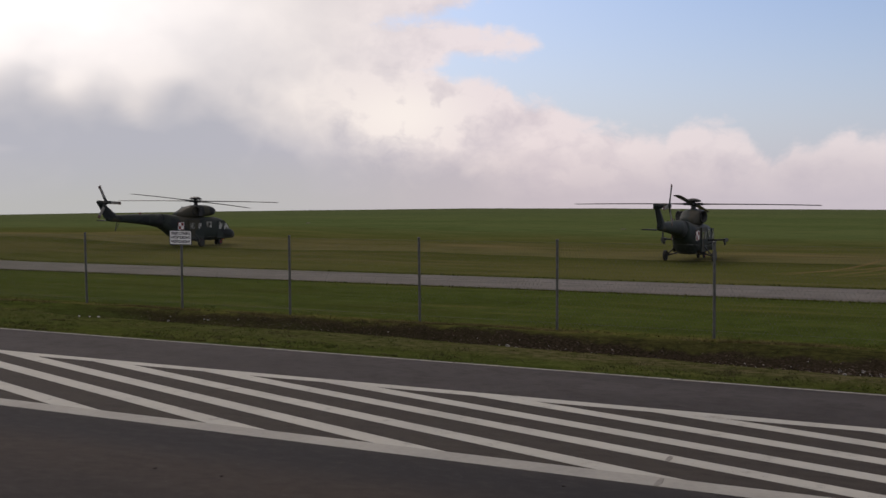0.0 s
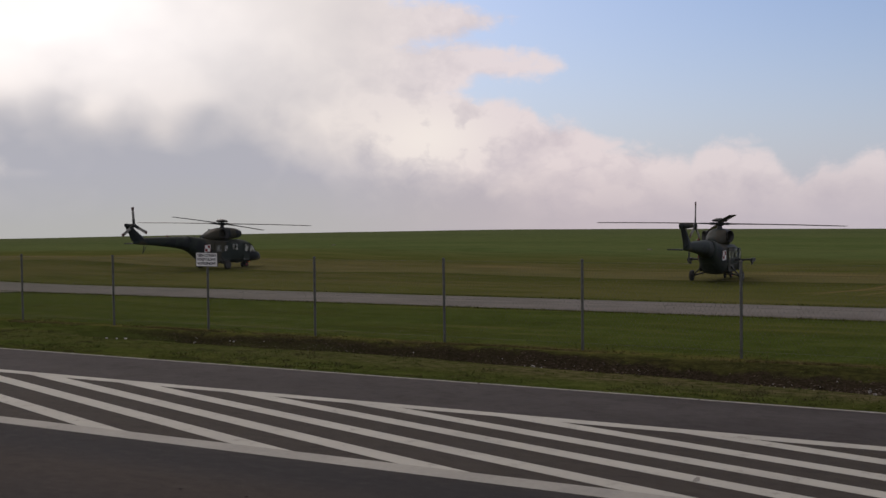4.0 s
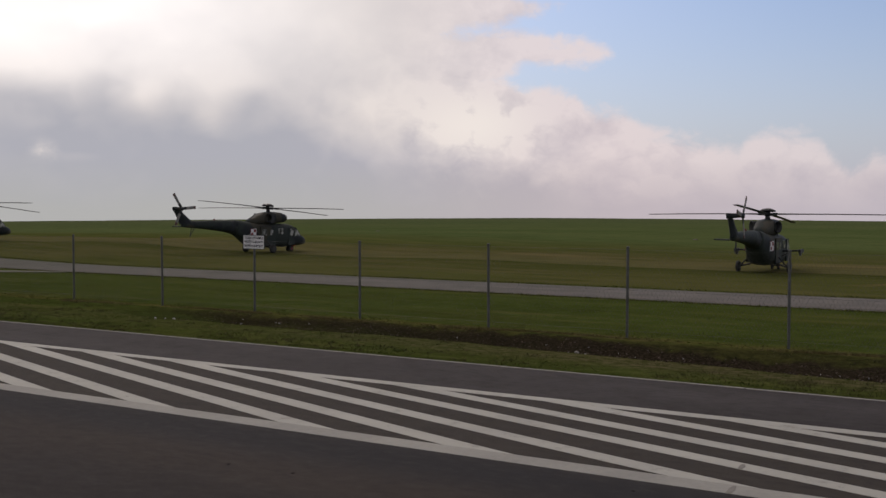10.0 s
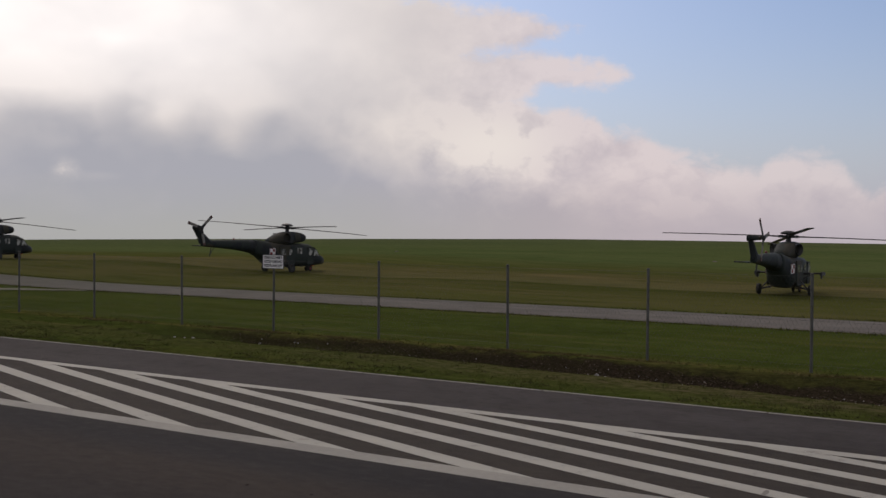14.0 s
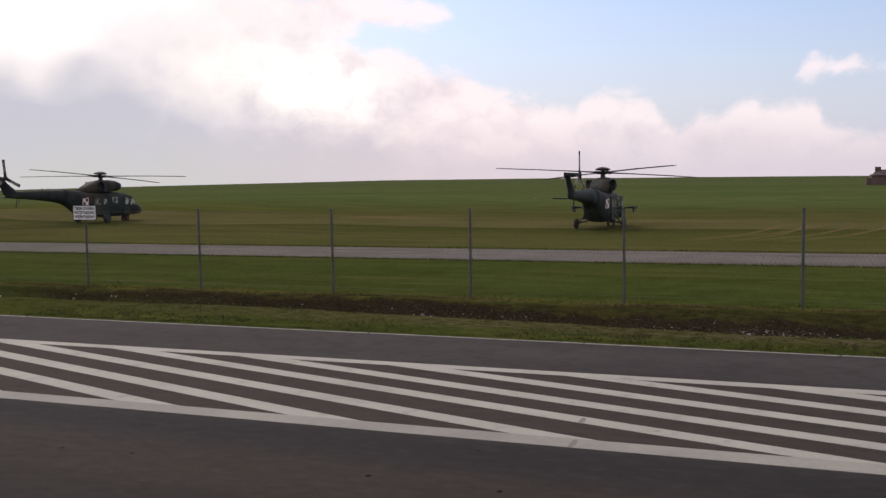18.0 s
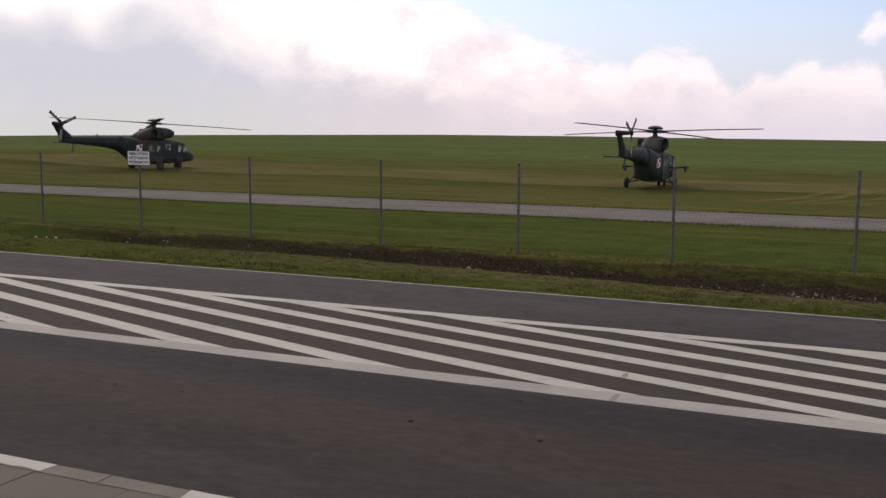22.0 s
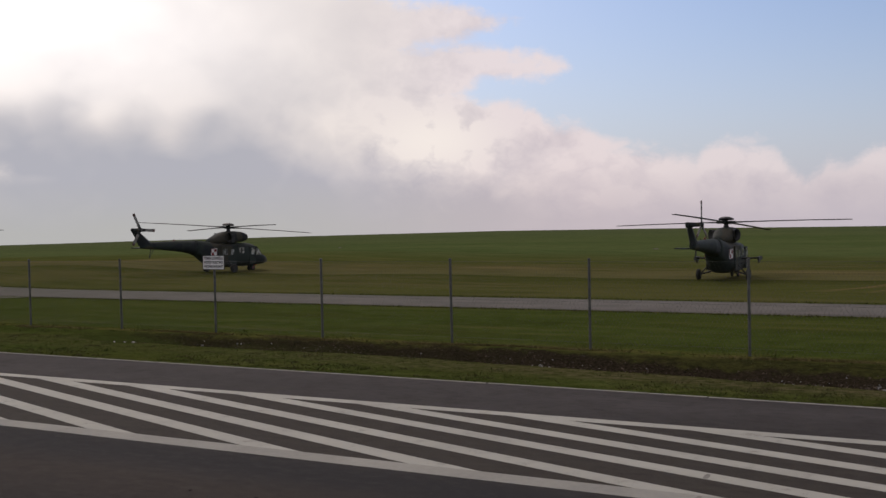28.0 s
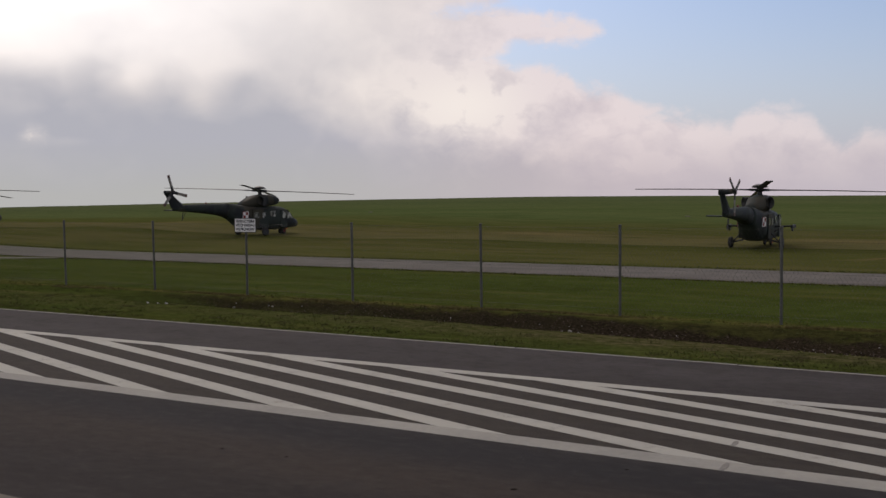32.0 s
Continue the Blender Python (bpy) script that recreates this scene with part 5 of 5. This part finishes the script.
def scatter_blades():
    rng = np.random.default_rng(7)
    n = 150000
    x = rng.uniform(-48, 8, n)
    y = 16.64 + (rng.random(n) ** 1.35) * 19.0
    tall = rng.uniform(0.012, 0.032, n) * (1 + 0.5 * np.sin(x * 1.7) * np.sin(y * 2.1))
    dug = x > -21.5
    in_ditch = (np.abs(y - ditch_at(x) - 0.25) < 0.95) & dug
    bank = (y > ditch_at(x) + 0.9) & (y < lip_at(x)) & dug
    bald = (y > 17.3) & (y < ditch_at(x) - 0.7) & (x > -15)
    keep = (~in_ditch | (rng.random(n) < 0.05)) & ~((y > 35.2)) & (~bald | (rng.random(n) < 0.35)) & (~bank | (rng.random(n) < 0.12)) & ((y < 24) | (rng.random(n) < 0.4))
    x, y, tall = x[keep], y[keep], tall[keep]
    tall[np.abs(y - 22.5) < 0.35] *= 1.6
    fx = rng.uniform(-62, 12, 15000)
    fy = np.where(rng.random(15000) < 0.6, 35.33 - np.abs(rng.normal(0, 0.16, 15000)), 41.44 + np.abs(rng.normal(0, 0.25, 15000)))
    x, y, tall = np.r_[x, fx], np.r_[y, fy], np.r_[tall, rng.uniform(0.03, 0.11, 15000)]
    blade_mesh("grass", x, y, tall, (0.010, 0.022), 0.045, BLADES, "short uneven green and yellowed grass blades", "grass")
    # unmown tufts along the verge, thickest at the road edge
    m, each = 3000, 24
    cx = rng.uniform(-36, 7, m)
    cy = np.where(rng.random(m) < 0.42, 16.62 + rng.random(m) ** 1.4 * 0.75, rng.uniform(17.2, 21.9, m))
    floor = (np.abs(cy - ditch_at(cx) - 0.2) < 0.8) & (cx > -21)
    keep = (~floor | (rng.random(m) < 0.12)) & (rng.random(m) < 0.55 + 0.4 * np.sin(cx * 0.9 + 2 * np.sin(cx * 0.31)))
    cx, cy = cx[keep], cy[keep]
    m = len(cx)
    size, tip = rng.uniform(0.03, 0.12, m), rng.uniform(0.02, 0.06, m)
    x = np.repeat(cx, each) + rng.normal(0, 1, m * each) * np.repeat(size * 1.5, each)
    y = np.repeat(cy, each) + rng.normal(0, 1, m * each) * np.repeat(size, each)
    tall = np.repeat(tip, each) * rng.uniform(0.4, 1.1, m * each)
    keep = y > 16.6
    blade_mesh("grass_tufts", x[keep], y[keep], tall[keep], (0.006, 0.014), 0.035, TUFTS, "taller green weeds and tufts on the verge", "grass")
    # dry straw along the lip of the ditch
    n = 26000
    x = rng.uniform(-27, 7, n)
    y = lip_at(x) + rng.normal(0, 0.09, n)
    keep = rng.random(n) < 0.5 + 0.5 * np.sin(x * 1.1 + 1.5 * np.sin(x * 0.37))
    x, y = x[keep], y[keep]
    blade_mesh("dry_grass", x, y, rng.uniform(0.03, 0.085, len(x)), (0.006, 0.014), 0.05, STRAW, "dry yellow grass along the lip of the ditch", "grass")


scatter_blades()


def lump(rng, r):
    b = bmesh.new()
    bmesh.ops.create_icosphere(b, subdivisions=1, radius=r)
    for v in b.verts:
        v.co *= rng.uniform(0.7, 1.25)
        v.co.z *= 0.6
    return b


def scatter_stones():
    rng = random.Random(11)
    shapes = []
    for i in range(64):
        x = rng.uniform(-20, 4) if rng.random() < 0.35 else rng.uniform(-9, 4)
        y = float(ditch_at(x)) + 0.2 + rng.gauss(0, 0.36)
        r = rng.uniform(0.02, 0.055)
        m = pose(x, y, float(height(x, y)) + r * 0.2, rng.uniform(0, 40), rng.uniform(0, 40), rng.uniform(0, 360))
        if len(shapes) < 8:
            o = part("stone", lump(rng, 0.05), STONE)
            shapes.append(o)
        else:
            o = new("stone", rng.choice(shapes).data)
        o.matrix_basis = m @ Matrix.Scale(r / 0.05, 4)
        tagged(o, "pale broken stone in the ditch", "stone", "stones in the ditch")
    for x, y, r in ((-8.0, 18.96, 0.055), (-7.85, 19.05, 0.04), (-20.15, 19.2, 0.04), (-19.95, 19.36, 0.035), (-19.7, 19.43, 0.045)):
        o = new("stone", shapes[2].data)
        o.matrix_basis = pose(x, y, float(height(x, y)) + r * 0.25, 10, 5, 70 * x) @ Matrix.Scale(r / 0.05, 4)
        tagged(o, "larger pale stone on the verge", "stone", "stones in the ditch")
    v, f = [], []
    for i in range(5000):
        x = rng.uniform(-20.5, 7)
        y = float(ditch_at(x)) + 0.2 + rng.gauss(0, 0.45)
        z, a, s = float(height(x, y)) + 0.012, rng.uniform(0, 6.28), rng.uniform(0.012, 0.036)
        q = len(v)
        for k in range(4):
            v.append((x + s * math.cos(a + k * 1.57), y + s * 0.7 * math.sin(a + k * 1.57), z + rng.uniform(-0.01, 0.03)))
        f.append((q, q + 1, q + 2, q + 3))
    chips, cf = [], []
    for i in range(420):
        x = rng.uniform(-20.5, 7) if rng.random() < 0.35 else rng.uniform(-9.5, 7)
        y = float(ditch_at(x)) + 0.15 + rng.gauss(0, 0.42)
        z, a, s = float(height(x, y)) + 0.015, rng.uniform(0, 6.28), rng.uniform(0.008, 0.026)
        q = len(chips)
        for k in range(3):
            chips.append((x + s * math.cos(a + k * 2.09), y + s * math.sin(a + k * 2.09), z + rng.uniform(-0.006, 0.012)))
        chips.append((x, y, z + s * 0.8))
        cf += [(q, q + 1, q + 3), (q + 1, q + 2, q + 3), (q + 2, q, q + 3)]
    me = bpy.data.meshes.new("gravel")
    me.from_pydata(chips, [], cf)
    me.materials.append(STONE)
    tagged(new("gravel", me), "small pale chips of stone in the ditch", "gravel", kind="stuff")
    me = bpy.data.meshes.new("leaf_litter")
    me.from_pydata(v, [], f)
    me.materials.append(LITTER)
    tagged(new("leaf_litter", me), "brown dead leaves and debris in the ditch", "leaf litter", kind="stuff")


scatter_stones()


# ---------------------------------------------------------------- what turns
def drift(rows, t):
    return float(np.interp(t, [r[0] for r in rows], [r[1] for r in rows]))


# how far each rotor runs ahead of its even turning: seconds, degrees
SLIP_A = ((0, 57), (1, 46), (2, 55), (5, 72), (6, 41), (7, 18), (8, -13), (9, -27), (10, -38), (11, -46), (12, -56), (13, -56), (14, -58), (15, -55),
          (18, -34), (19, -26), (20, -22), (21, -8), (22, 8), (23, 58), (24, 75), (25, 82), (28, 120), (29, 137), (30, 150), (31, 160), (32, 174))
SLIP_B = ((0, 82), (1, 58), (2, 42), (5, -14), (6, -33), (7, -52), (8, -67), (9, -84), (10, -104), (11, -119), (12, -142), (13, -162), (14, -172), (15, -189),
          (18, -239), (19, -257), (20, -276), (21, -292), (22, -308), (23, -292), (24, -306), (25, -328), (28, -383), (29, -399), (30, -419), (31, -433), (32, -447))
SLIP_C = ((0, 30), (8, 30), (9, 48), (11, 30), (13, 16), (14, 18), (23, 56), (32, 56))
TAIL_A = ((0, 117), (1, 70), (2, 23), (5, -50), (6, -100), (7, -188), (8, -178), (9, -200), (10, -236), (11, -296), (12, -364), (13, -338), (14, -318), (15, -324),
          (18, -385), (19, -433), (20, -440), (21, -508), (22, -580), (23, -570), (24, -518), (25, -574), (28, -723), (29, -793), (30, -738), (31, -793), (32, -852))
TAIL_B = ((0, 65), (1, 70), (2, 75), (5, 90), (6, 85), (7, 80), (8, 75), (9, 68), (10, 50), (11, 30), (12, 45), (13, 0), (14, 10), (15, -20),
          (18, -30), (19, -40), (20, -32), (21, -35), (22, -85), (23, -30), (24, -35), (25, -30), (28, -30), (29, -45), (30, -50), (31, -70), (32, -92))
TAIL_C = ((0, 60), (32, 60))
# even turning in degrees a second, slip, and how far the nose is turned from square to the line of sight
TURNS = ((-1350.0, SLIP_A, 48.0, TAIL_A), (-1170.0, SLIP_B, 76.4, TAIL_B), (-1350.0, SLIP_C, 41.1, TAIL_C))


def motions():
    times = [i / FPS for i in range(32 * FPS + 1)]
    for (h, rotor, tail), (rate, slip, off, tail_slip), lean in zip(HELI, TURNS, (4.5, 4.5, 6.5)):
        tilt = Matrix.Translation(HUB) @ Matrix.Rotation(radians(lean), 4, "Y")
        walk(rotor, [(t, tilt @ pose(0, 0, 0, 0, 0, rate * t + drift(slip, t) - off)) for t in times])
        walk(tail, [(t, Matrix.Translation(TAIL_HUB) @ pose(0, 0, 0, 0, 1200.0 * t - drift(tail_slip, t), 0)) for t in times])


motions()
